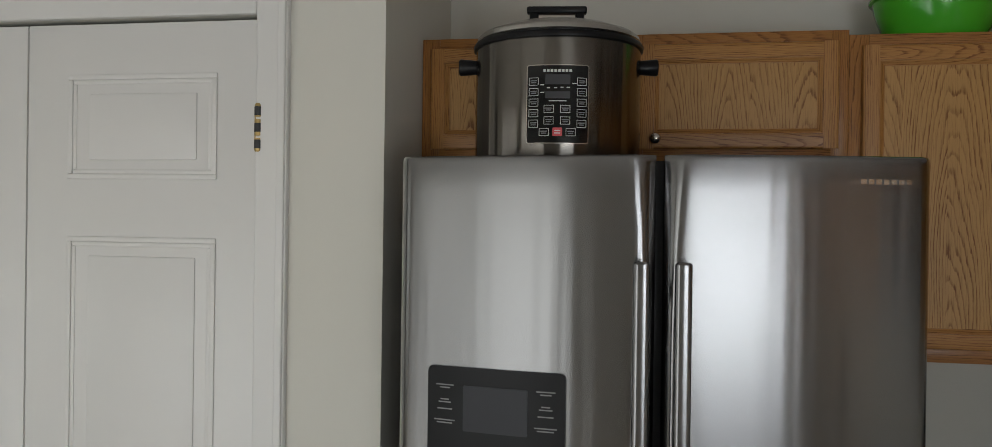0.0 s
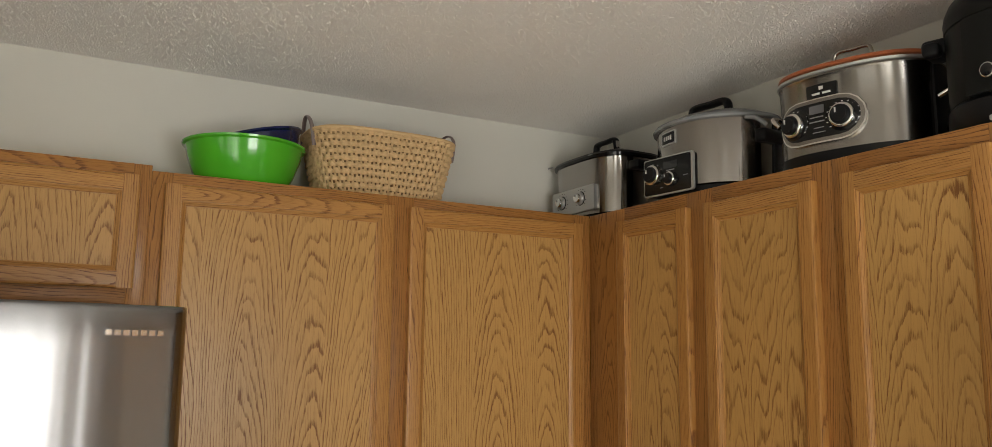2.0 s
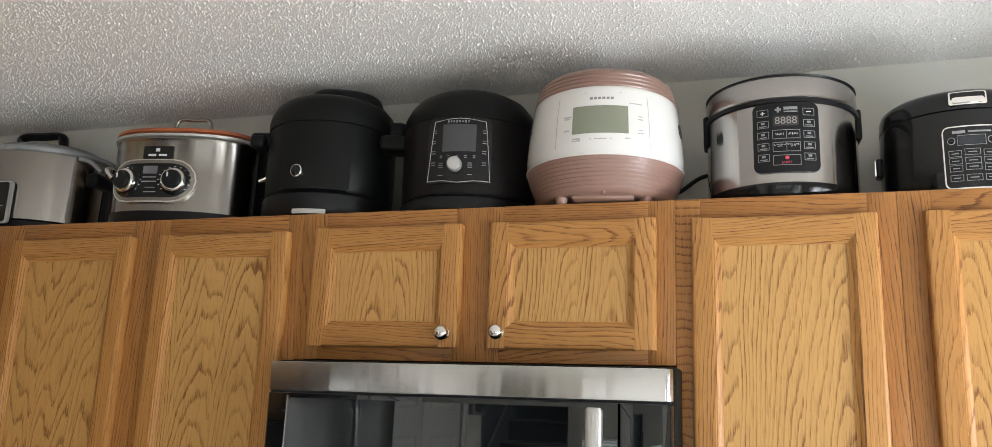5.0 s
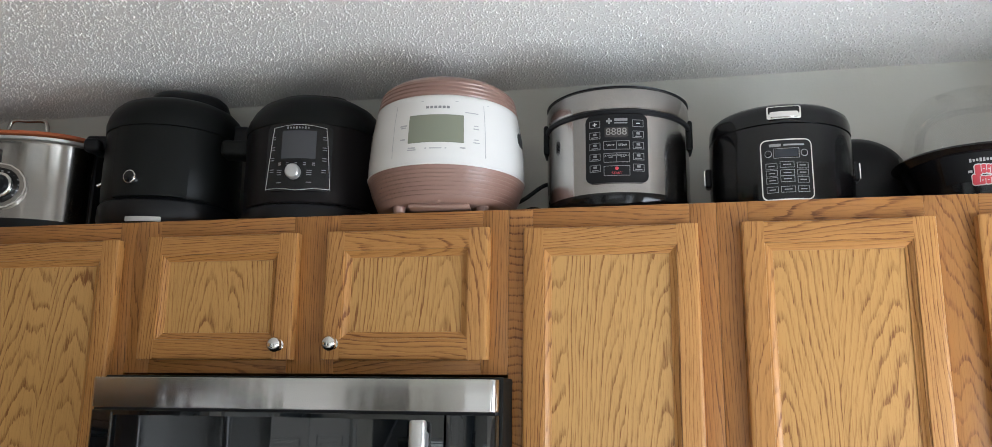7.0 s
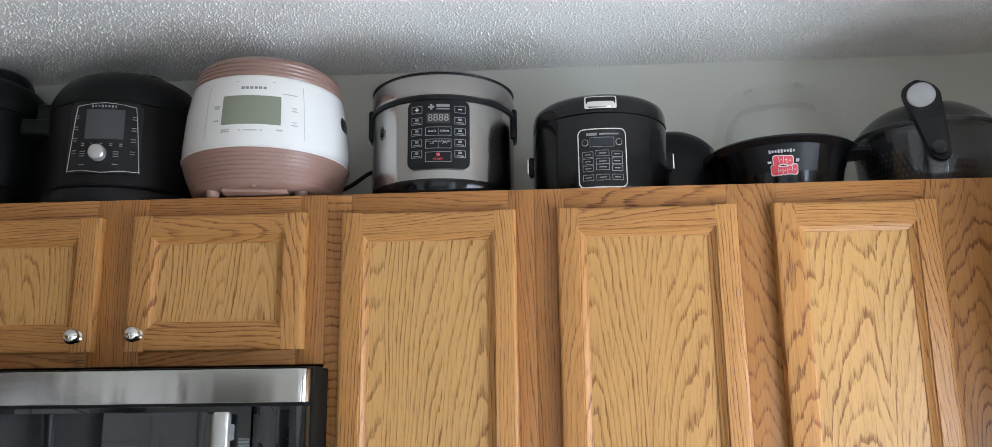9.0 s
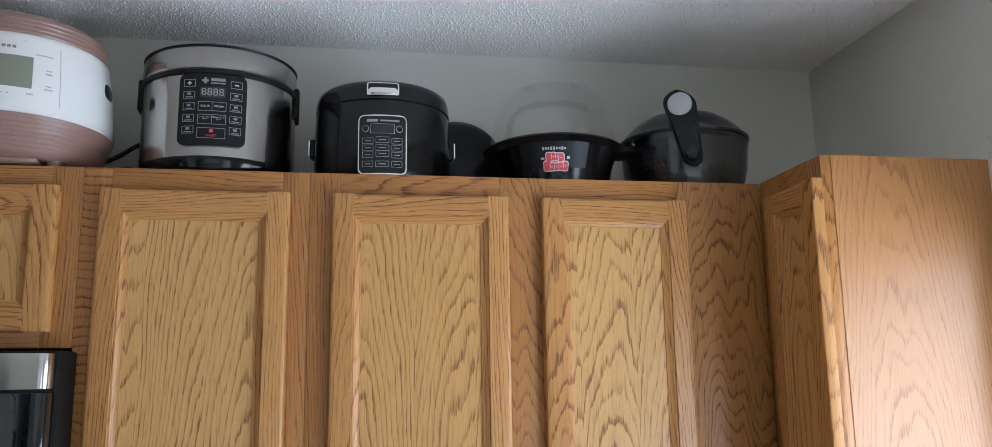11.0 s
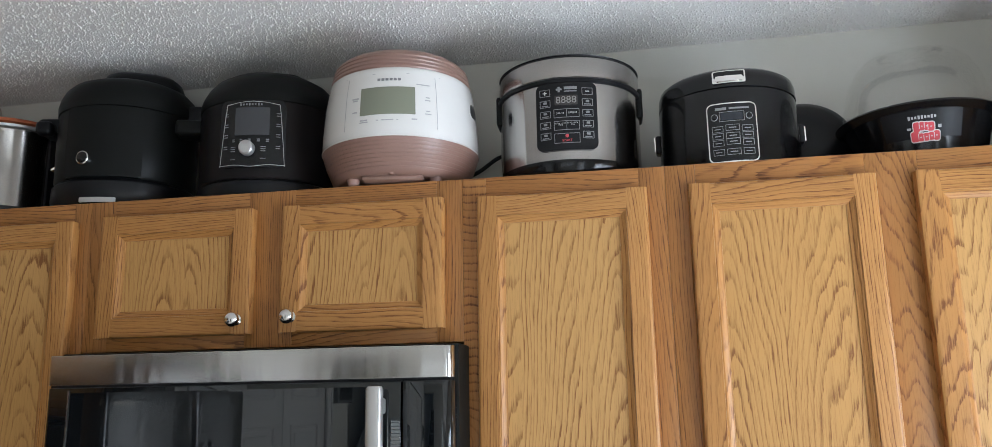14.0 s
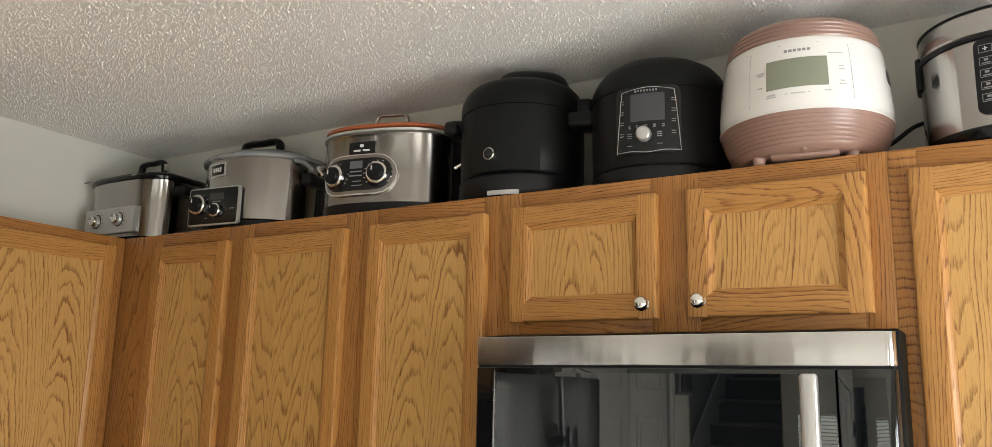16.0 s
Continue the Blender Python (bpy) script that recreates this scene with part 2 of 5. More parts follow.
def popcorn():
    """Sprayed ceiling texture: crowded lumps, some large."""
    m = Nodes("popcorn_ceiling", Roughness=0.9, Specular_IOR_Level=0.2)
    p = m.coords()
    wob = m.node("VectorMath", {0: p, 1: m.node("VectorMath", {0: m.node("TexNoise", {"Vector": p, "Scale": 60.0}).outputs[1], 3: 0.005}, operation='SCALE').outputs[0]}, operation='ADD').outputs[0]
    lump = m.node("TexVoronoi", {"Vector": wob, "Scale": 150.0, "Randomness": 1.0}).outputs["Distance"]
    fine = m.noise(p, 240.0, 3.0, 0.7)
    keep = m.ramp(m.noise(p, 75.0, 2.0), [(0.36, (0.1,) * 3), (0.56, (1.0,) * 3)])
    knob = m.ramp(lump, [(0.0, (1.0,) * 3), (0.16, (0.85,) * 3), (0.42, (0.0,) * 3)])
    height = m.math('ADD', m.math('MULTIPLY', knob, keep), m.math('MULTIPLY', fine, 0.15))
    wide = m.noise(p, 0.9, 3.0)
    base = m.mix(m.math('MULTIPLY', wide, 0.35), (0.80, 0.775, 0.735), (0.74, 0.715, 0.675))
    # lumps coloured paler than the hollows, in place of light catching them
    m.put(Base_Color=m.mix(m.math('MULTIPLY', height, 0.38), base, (0.92, 0.905, 0.87)))
    return m.bump(height, 0.6, 0.003).mat


CEILING = popcorn()


def thin_clear(name, tint, gloss, rough):
    """A thin clear shell: light passes straight through, with a sheen towards the edges."""
    m = Nodes(name)
    see = m.node("BsdfTransparent", {"Color": (*tint, 1)}).outputs[0]
    sheen = m.node("BsdfGlossy", {"Color": (1, 1, 1, 1), "Roughness": rough}).outputs[0]
    fac = m.math('MULTIPLY_ADD', m.node("Fresnel", {"IOR": 1.45}).outputs[0], 0.18, gloss)
    m.tree.links.new(m.node("MixShader", {0: fac, 1: see, 2: sheen}).outputs[0], m.out.inputs[0])
    return m.mat


CLEAR = thin_clear("thin_clear_plastic", (0.985, 0.985, 0.98), 0.03, 0.06)
SMOKED = thin_clear("thin_smoked_plastic", (0.66, 0.66, 0.68), 0.06, 0.08)

# ---- shapes ----


def link(name, bm, mat, parent=None, label="", m=None, smooth=True):
    me = bpy.data.meshes.new(name)
    bmesh.ops.recalc_face_normals(bm, faces=bm.faces)
    bm.to_mesh(me)
    bm.free()
    me.materials.append(mat)
    if smooth:
        me.shade_smooth()
        me.set_sharp_from_angle(angle=radians(38))
    ob = new(name, me)
    if parent:
        ob.parent = parent
    if m is not None:
        ob.matrix_local = m
    if label:
        ob["label"] = label
    return ob


def part(name, bm, material, parent, label="", m=None):
    return link(name, bm, material, parent, label, m)


def thing(name, m, label, category, group=""):
    ob = new(name)
    ob.matrix_world = m
    ob.empty_display_size = 0.05
    return tagged(ob, label, category, group)


def box(x0, x1, y0, y1, z0, z1, bevel=0.0, seg=2, bm=None):
    own = bmesh.new()
    bmesh.ops.create_cube(own, size=1.0, matrix=Matrix.LocRotScale(((x0 + x1) / 2, (y0 + y1) / 2, (z0 + z1) / 2), None, (x1 - x0, y1 - y0, z1 - z0)))
    if bevel:
        bmesh.ops.bevel(own, geom=own.edges[:], offset=bevel, segments=seg, profile=0.5, affect='EDGES', clamp_overlap=True)
    if bm is None:
        return own
    me = bpy.data.meshes.new("tmp")
    own.to_mesh(me)
    own.free()
    bm.from_mesh(me)
    bpy.data.meshes.remove(me)
    return bm


def around(a, b, e, k):
    """A point of an oval (e = 2) or a rounded oblong (e > 2) of half sizes a and b; k = 0 is the front (-y), going to +x."""
    s, c = math.sin(k), -math.cos(k)
    return a * math.copysign(abs(s) ** (2 / e), s), b * math.copysign(abs(c) ** (2 / e), c)


def lathe(profile, a, b=None, e=2.0, n=64, caps=True, bm=None):
    """Rings of (offset from the outline, height), from bottom to top."""
    b = a if b is None else b
    bm = bm or bmesh.new()
    rings = []
    for off, z in profile:
        rings.append([bm.verts.new((*around(max(a + off, 1e-4), max(b + off, 1e-4), e, 2 * math.pi * i / n), z)) for i in range(n)])
    for lo, hi in zip(rings, rings[1:]):
        for i in range(n):
            bm.faces.new((lo[i], lo[(i + 1) % n], hi[(i + 1) % n], hi[i]))
    if caps:
        bm.faces.new(rings[0][::-1])
        bm.faces.new(rings[-1])
    return bm


def tube(points, r, n=10, flat=1.0, steps=6, closed=False, bm=None):
    """A rod along a smooth line through the points."""
    pts = [Vector(p) for p in points]
    line = []
    for i in range(len(pts) - 1):
        p0, p1, p2, p3 = pts[max(i - 1, 0)], pts[i], pts[i + 1], pts[min(i + 2, len(pts) - 1)]
        for s in range(steps):
            t = s / steps
            line.append(0.5 * ((2 * p1) + (p2 - p0) * t + (2 * p0 - 5 * p1 + 4 * p2 - p3) * t * t + (3 * p1 - p0 - 3 * p2 + p3) * t ** 3))
    line.append(pts[-1])
    bm = bm or bmesh.new()
    rings, side = [], None
    for i, p in enumerate(line):
        ahead = (line[min(i + 1, len(line) - 1)] - line[max(i - 1, 0)]).normalized()
        if side is None:
            side = ahead.cross(Vector((0, 0, 1)))
            if side.length < 0.1:
                side = Vector((1, 0, 0))
        side = (side - ahead * side.dot(ahead)).normalized()
        up = side.cross(ahead)
        rings.append([bm.verts.new(p + r * (math.cos(2 * math.pi * k / n) * side * flat + math.sin(2 * math.pi * k / n) * up)) for k in range(n)])
    for lo, hi in zip(rings, rings[1:]):
        for i in range(n):
            bm.faces.new((lo[i], lo[(i + 1) % n], hi[(i + 1) % n], hi[i]))
    bm.faces.new(rings[0][::-1])
    bm.faces.new(rings[-1])
    return bm


def oval_wall(a, b=None, e=2.0, taper=None):
    """Maps (sideways, height, outwards) onto the front of an upright oval or rounded oblong."""
    b = a if b is None else b
    table, total = [(0.0, 0.0)], 0.0
    prev = around(a, b, e, 0.0)
    for i in range(1, 241):
        now = around(a, b, e, math.pi * i / 240)
        total += math.dist(prev, now)
        table.append((total, math.pi * i / 240))
        prev = now

    def place(u, z, o):
        k = float(np.interp(abs(u), [s for s, _ in table], [q for _, q in table])) * (1 if u >= 0 else -1)
        extra = o + (taper(z) if taper else 0.0)
        x, y = around(a, b, e, k)
        x1, y1 = around(a, b, e, k + 0.02)
        x0, y0 = around(a, b, e, k - 0.02)
        nx, ny = (y1 - y0), -(x1 - x0)
        d = math.hypot(nx, ny) or 1.0
        return Vector((x + nx / d * extra, y + ny / d * extra, z))
    return place


def flat_wall(y, lean=0.0, z0=0.0):
    return lambda u, z, o: Vector((u, y - o + lean * (z - z0), z))


def plate(place, u0, u1, z0, z1, t, r=0.002, nu=12, back=0.002, bm=None):
    """A rounded plate of thickness t laid on a wall."""
    bm = bm or bmesh.new()
    r = min(r, (u1 - u0) / 2.01, (z1 - z0) / 2.01)
    rows = [z0 + r * (1 - math.cos(math.pi / 2 * i / 4)) for i in range(5)] + [z0 + r + (z1 - z0 - 2 * r) * i / 5 for i in range(1, 5)] + [z1 - r * (1 - math.cos(math.pi / 2 * (4 - i) / 4)) for i in range(5)]
    top, low = [], []
    for z in rows:
        gap = max(r - (z - z0), r - (z1 - z), 0.0)
        inset = r - math.sqrt(max(r * r - gap * gap, 0.0))
        us = [u0 + inset + (u1 - u0 - 2 * inset) * i / nu for i in range(nu + 1)]
        top.append([bm.verts.new(place(u, z, t)) for u in us])
        low.append([bm.verts.new(place(u, z, -back)) for u in us])
    for a in range(len(rows) - 1):
        for i in range(nu):
            bm.faces.new((top[a][i], top[a][i + 1], top[a + 1][i + 1], top[a + 1][i]))
        bm.faces.new((low[a][0], top[a][0], top[a + 1][0], low[a + 1][0]))
        bm.faces.new((top[a][nu], low[a][nu], low[a + 1][nu], top[a + 1][nu]))
    for i in range(nu):
        bm.faces.new((low[0][i], low[0][i + 1], top[0][i + 1], top[0][i]))
        bm.faces.new((top[-1][i], top[-1][i + 1], low[-1][i + 1], low[-1][i]))
    return bm


def outline(place, u0, u1, z0, z1, w, t, r=0.002):
    """A thin rounded frame line laid on a wall."""
    bm = bmesh.new()
    plate(place, u0, u1, z0, z0 + w, t, 0.0004, 6, 0.0005, bm)
    plate(place, u0, u1, z1 - w, z1, t, 0.0004, 6, 0.0005, bm)
    plate(place, u0, u0 + w, z0 + w, z1 - w, t, 0.0004, 1, 0.0005, bm)
    plate(place, u1 - w, u1, z0 + w, z1 - w, t, 0.0004, 1, 0.0005, bm)
    return bm


def bars(place, rows, t):
    """Printed bars: rows of (sideways, height, width, thickness)."""
    bm = bmesh.new()
    for u, z, w, h in rows:
        plate(place, u - w / 2, u + w / 2, z - h / 2, z + h / 2, t, 0.0003, 3, 0.0004, bm)
    return bm


def lettering(place, text, u, z, size, t):
    """Printed words, in the built-in font, centred on (u, z)."""
    curve = bpy.data.curves.new("letters", 'FONT')
    curve.body, curve.size, curve.align_x, curve.align_y = text, size, 'CENTER', 'CENTER'
    ob = bpy.data.objects.new("letters", curve)
    me = bpy.data.meshes.new_from_object(ob)
    bm = bmesh.new()
    bm.from_mesh(me)
    bpy.data.objects.remove(ob)
    bpy.data.meshes.remove(me)
    for v in bm.verts:
        v.co = place(u + v.co.x, z + v.co.y, t)
    return bm


def marks(place, rows, t, mat, parent):
    """Printed marks, each a piece of its own: rows of (sideways, height, width, thickness)."""
    for row in rows:
        part("print_mark", bars(place, [row], t), mat, parent)


def disc_on(place, u, z, r, depth, n=28, dome=0.0, rim=0.0):
    """A round knob standing out of a wall at (u, z)."""
    base = place(u, z, 0.0)
    out = (place(u, z, 0.01) - base).normalized()
    turn = out.to_track_quat('Z', 'Y').to_matrix().to_4x4()
    prof = [(0, -0.002), (0, depth - 0.15 * r), (-0.04 * r, depth - 0.05 * r), (-0.12 * r, depth)]
    if dome:
        prof += [(-r * (1 - math.cos(k)), depth + dome * math.sin(k)) for k in (0.6, 0.9, 1.2, 1.45)]
    elif rim:
        prof += [(-0.22 * r, depth), (-0.26 * r, depth - rim)]
    bm = lathe(prof, r, n=n)
    bmesh.ops.transform(bm, matrix=Matrix.Translation(base) @ turn, verts=bm.verts)
    return bm


def sweep(rows0, rows1):
    bm = bmesh.new()
    a = [bm.verts.new(p) for p in rows0]
    b = [bm.verts.new(p) for p in rows1]
    n = len(a)
    for i in range(n):
        bm.faces.new((a[i], a[(i + 1) % n], b[(i + 1) % n], b[i]))
    bm.faces.new(a[::-1])
    bm.faces.new(b)
    return bm


# ---- the room ----
CEIL, FACE_E, FACE_N, FACE_S = 2.485, 1.92, 2.067, -1.017
WALL_E, WALL_N, WALL_S, WALL_W = 2.22, 2.38, -1.315, -3.3
TOP, LOW = 2.145, 1.388


def setting(name, bm, mat, label, category):
    ob = link(name, bm, mat, None, label, None, False)
    return tagged(ob, label, category, kind="structure")


setting("floor", box(WALL_W, WALL_E, WALL_S, WALL_N, -0.1, 0.0), FLOOR, "light vinyl kitchen floor", "floor")


def sprayed_ceiling(x0, x1, y0, y1, z, step):
    """The slab of the ceiling and the sprayed lumps under it, in one mesh."""
    rng = np.random.default_rng(5)
    gx, gy = np.meshgrid(np.arange(x0, x1, step), np.arange(y0, y1, step))
    n = gx.size
    cx, cy = gx.ravel() + rng.uniform(-0.5, 0.5, n) * step, gy.ravel() + rng.uniform(-0.5, 0.5, n) * step
    kept = (rng.random(n) < 0.72) & (cx > x0 + 0.004) & (cx < x1 - 0.004) & (cy > y0 + 0.004) & (cy < y1 - 0.004)
    cx, cy = cx[kept], cy[kept]
    n = cx.size
    r = 0.0015 + 0.0023 * rng.random(n) ** 1.6
    h = r * rng.uniform(0.52, 1.0, n)
    turn = rng.uniform(0, 2 * math.pi, n)
    stretch = rng.uniform(0.65, 1.0, n)
    verts = np.empty((n, 11, 3))
    for i in range(5):
        k = 2 * math.pi * i / 5
        for row, (wide, low) in enumerate(((1.0, -0.0006), (0.72, 0.62))):
            u, v = r * wide * math.cos(k), r * wide * stretch * math.sin(k)
            verts[:, row * 5 + i, 0] = cx + u * np.cos(turn) - v * np.sin(turn)
            verts[:, row * 5 + i, 1] = cy + u * np.sin(turn) + v * np.cos(turn)
            verts[:, row * 5 + i, 2] = z - (h * low if row else low)
    verts[:, 10, 0], verts[:, 10, 1], verts[:, 10, 2] = cx, cy, z - h
    tri = []
    for i in range(5):
        j = (i + 1) % 5
        tri += [(i, 5 + i, j), (j, 5 + i, 5 + j), (5 + i, 10, 5 + j)]
    faces = (np.arange(n)[:, None, None] * 11 + np.array(tri)[None]).reshape(-1, 3)
    slab = [(x, y, c) for c in (z, z + 0.1) for x, y in ((WALL_W - 0.1, WALL_S - 0.1), (WALL_E + 0.1, WALL_S - 0.1), (WALL_E + 0.1, WALL_N + 0.1), (WALL_W - 0.1, WALL_N + 0.1))]
    sides = [(3, 2, 1, 0), (4, 5, 6, 7), (0, 1, 5, 4), (1, 2, 6, 5), (2, 3, 7, 6), (3, 0, 4, 7)]
    allv = np.concatenate([verts.reshape(-1, 3), np.array(slab)]).astype(np.float32)
    m = len(faces)
    corners = np.concatenate([faces.ravel(), np.array(sides).ravel() + n * 11]).astype(np.int32)
    starts = np.concatenate([np.arange(m) * 3, m * 3 + np.arange(6) * 4]).astype(np.int32)
    me = bpy.data.meshes.new("ceiling")
    me.vertices.add(len(allv))
    me.vertices.foreach_set("co", allv.ravel())
    me.loops.add(len(corners))
    me.loops.foreach_set("vertex_index", corners)
    me.polygons.add(m + 6)
    me.polygons.foreach_set("loop_start", starts)
    me.update(calc_edges=True)
    me.polygons.foreach_set("use_smooth", np.concatenate([np.ones(m, dtype=bool), np.zeros(6, dtype=bool)]))
    me.materials.append(CEILING)
    return tagged(new("ceiling", me), "off-white sprayed popcorn texture ceiling", "ceiling", kind="structure")


sprayed_ceiling(0.1, WALL_E, WALL_S, WALL_N, CEIL, 0.0066)

setting("wall_east", box(WALL_E, WALL_E + 0.12, WALL_S - 0.12, WALL_N + 0.12, 0, CEIL), WALL, "warm grey painted kitchen wall behind the cabinets", "wall")
setting("wall_north", box(WALL_W, WALL_E, WALL_N, WALL_N + 0.12, 0, CEIL), WALL, "warm grey painted wall behind the refrigerator", "wall")

# south wall with the sink window and the patio door
WIN = (0.62, 1.645, 1.06, 2.05)
PATIO = (-2.9, -0.62, 0.02, 2.05)
bm = box(WIN[1], WALL_E, WALL_S - 0.12, WALL_S, 0, CEIL)
box(WIN[0], WIN[1], WALL_S - 0.12, WALL_S, 0, WIN[2], bm=bm)
box(WIN[0], WIN[1], WALL_S - 0.12, WALL_S, WIN[3], CEIL, bm=bm)
box(PATIO[1], WIN[0], WALL_S - 0.12, WALL_S, 0, CEIL, bm=bm)
box(PATIO[0], PATIO[1], WALL_S - 0.12, WALL_S, PATIO[3], CEIL, bm=bm)
box(WALL_W, PATIO[0], WALL_S - 0.12, WALL_S, 0, CEIL, bm=bm)
setting("wall_south", bm, WALL, "warm grey painted wall with a window", "wall")

# pantry wall west of the refrigerator, with a double door
PY, PX = 1.76, -0.30
DOOR = (-1.765, -0.595, 2.155)
bm = box(DOOR[1], PX, PY, WALL_N, 0, CEIL)
box(DOOR[0], DOOR[1], PY, PY + 0.11, DOOR[2], CEIL, bm=bm)
box(-2.15, DOOR[0], PY, PY + 0.11, 0, CEIL, bm=bm)
setting("wall_pantry", bm, WALL, "warm grey painted pantry wall beside the refrigerator", "wall")

# west wall with a wide window and the opening to the staircase
WEST = (-1.0, 0.9, 0.85, 2.05)
HALL = (1.45, 2.32)
bm = box(WALL_W - 0.12, WALL_W, HALL[1], WALL_N, 0, CEIL)
box(WALL_W - 0.12, WALL_W, HALL[0], HALL[1], 2.38, CEIL, bm=bm)
box(WALL_W - 0.12, WALL_W, WEST[1], HALL[0], 0, CEIL, bm=bm)
box(WALL_W - 0.12, WALL_W, WEST[0], WEST[1], 0, WEST[2], bm=bm)
box(WALL_W - 0.12, WALL_W, WEST[0], WEST[1], WEST[3], CEIL, bm=bm)
box(WALL_W - 0.12, WALL_W, WALL_S, WEST[0], 0, CEIL, bm=bm)
setting("wall_west", bm, WALL, "warm grey painted wall with a window and a stair opening", "wall")
bm = box(WALL_W - 3.2, WALL_W - 3.1, 1.30, 2.48, 0, 4.2)
box(WALL_W - 3.1, WALL_W - 0.12, 1.30, 1.40, 0, 4.2, bm=bm)
box(WALL_W - 3.1, WALL_W - 0.12, 2.38, 2.48, 0, 4.2, bm=bm)
box(WALL_W - 3.2, WALL_W - 0.12, 1.30, 2.48, 4.2, 4.3, bm=bm)
box(WALL_W - 3.2, WALL_W - 0.12, 1.30, 2.48, -0.1, 0.0, bm=bm)
setting("wall_stairwell", bm, WALL, "warm grey painted stairwell walls", "wall")
stairs = thing("staircase", pose(-2.38, 1.95, 0), "dark brown carpeted staircase with pale nosings beyond the kitchen", "stairs")
for i in range(12):
    tread = part("step", box(-0.25 * (i + 1), -0.25 * i, -0.32, 0.29, 0, 0.193 * (i + 1) - 0.03), STAIR_CARPET, stairs)
    part("nosing", box(-0.25 * (i + 1), -0.25 * i + 0.025, -0.32, 0.29, 0.193 * (i + 1) - 0.0295, 0.193 * (i + 1), 0.010, 3), NOSING, tread, "paler nosing")
skirt = sweep([(0.06, 0.2905, 0.0), (0.06, 0.310, 0.0), (0.06, 0.310, 0.40), (0.06, 0.2905, 0.40)], [(-3.0, 0.2905, 2.10), (-3.0, 0.310, 2.10), (-3.0, 0.310, 2.62), (-3.0, 0.2905, 2.62)])
part("stringer", skirt, WHITE_PAINT, stairs, "white painted sloping stringer")
chime = thing("door_chime", pose(-1.98, PY - 0.001, 1.83), "grey box of a door chime on the pantry wall", "door chime")
part("case", box(-0.13, 0.13, -0.045, 0.0, -0.07, 0.07, 0.008, 3), GREY_PLASTIC, chime)
part("grille", box(-0.10, 0.10, -0.049, -0.0455, -0.05, 0.05, 0.002), BLACK, chime)

# door casing
casing = bmesh.new()
for x0, x1, z0, z1 in ((DOOR[1], DOOR[1] + 0.075, 0, DOOR[2] + 0.075), (DOOR[0] - 0.075, DOOR[0], 0, DOOR[2] + 0.075), (DOOR[0], DOOR[1], DOOR[2], DOOR[2] + 0.075)):
    box(x0, x1, PY - 0.016, PY + 0.02, z0, z1, 0.004, bm=casing)
for x0, x1, z0, z1 in ((DOOR[1] + 0.052, DOOR[1] + 0.071, 0, DOOR[2] + 0.071), (DOOR[0] - 0.071, DOOR[0] - 0.052, 0, DOOR[2] + 0.071), (DOOR[0] - 0.05, DOOR[1] + 0.05, DOOR[2] + 0.052, DOOR[2] + 0.071)):
    box(x0, x1, PY - 0.022, PY - 0.012, z0, z1, 0.003, bm=casing)
setting("trim", casing, WHITE_PAINT, "white painted moulded door casing", "door casing")


def pantry_leaf(name, x0, x1):
    """One white moulded panel leaf, with its sunk and raised panels."""
    ob = link(name, box(x0, x1, PY + 0.002, PY + 0.030, 0.012, DOOR[2] - 0.010, 0.002), WHITE_PAINT)
    tagged(ob, "white painted moulded panel pantry door, closed", "door", kind="structure")
    a, b = x0 + 0.107, x1 - 0.097
    for z0, z1 in ((1.784, 2.027), (0.98, 1.65), (0.2, 0.86)):
        frame_bm = bmesh.new()
        for d, w, h in ((0.0, 0.012, 0.0045), (0.012, 0.010, 0.002)):
            for p0, p1, q0, q1 in ((a + d, b - d, z0 + d, z0 + d + w), (a + d, b - d, z1 - d - w, z1 - d), (a + d, a + d + w, z0 + d + w, z1 - d - w), (b - d - w, b - d, z0 + d + w, z1 - d - w)):
                box(p0, p1, PY + 0.002 - h, PY + 0.006, q0, q1, 0.002, bm=frame_bm)
        part("moulding", frame_bm, WHITE_PAINT, ob)
        part("panel", box(a + 0.055, b - 0.05, PY - 0.0015, PY + 0.006, z0 + 0.045, z1 - 0.045, 0.003), WHITE_PAINT, ob)
    return ob


leaf = pantry_leaf("door_1", -1.178, DOOR[1] - 0.003)
pantry_leaf("door_2", DOOR[0] + 0.003, -1.182)
for z in (1.90, 1.05, 0.25):
    bm = lathe([(-0.002, -0.054), (0, -0.050), (0, -0.024), (-0.004, -0.023), (-0.004, -0.019), (0, -0.018), (0, 0.018), (-0.004, 0.019), (-0.004, 0.023), (0, 0.024), (0, 0.050), (-0.002, 0.054)], 0.0095, n=16)
    box(-0.012, 0.0, 0.004, 0.008, -0.05, 0.05, bm=bm)
    box(0.0, 0.012, 0.004, 0.008, -0.05, 0.05, bm=bm)
    hinge = part("hinge", bm, BRASS, leaf, "worn brass hinge", pose(DOOR[1] + 0.006, PY - 0.010, z))
    for h in (-0.037, 0.0, 0.037):
        part("knuckle", lathe([(-0.001, h - 0.0105), (0, h - 0.0095), (0, h + 0.0095), (-0.001, h + 0.0105)], 0.0099, n=16), GASKET, hinge, "blackened hinge knuckle")

# windows and blinds; local x along the wall, -y outwards


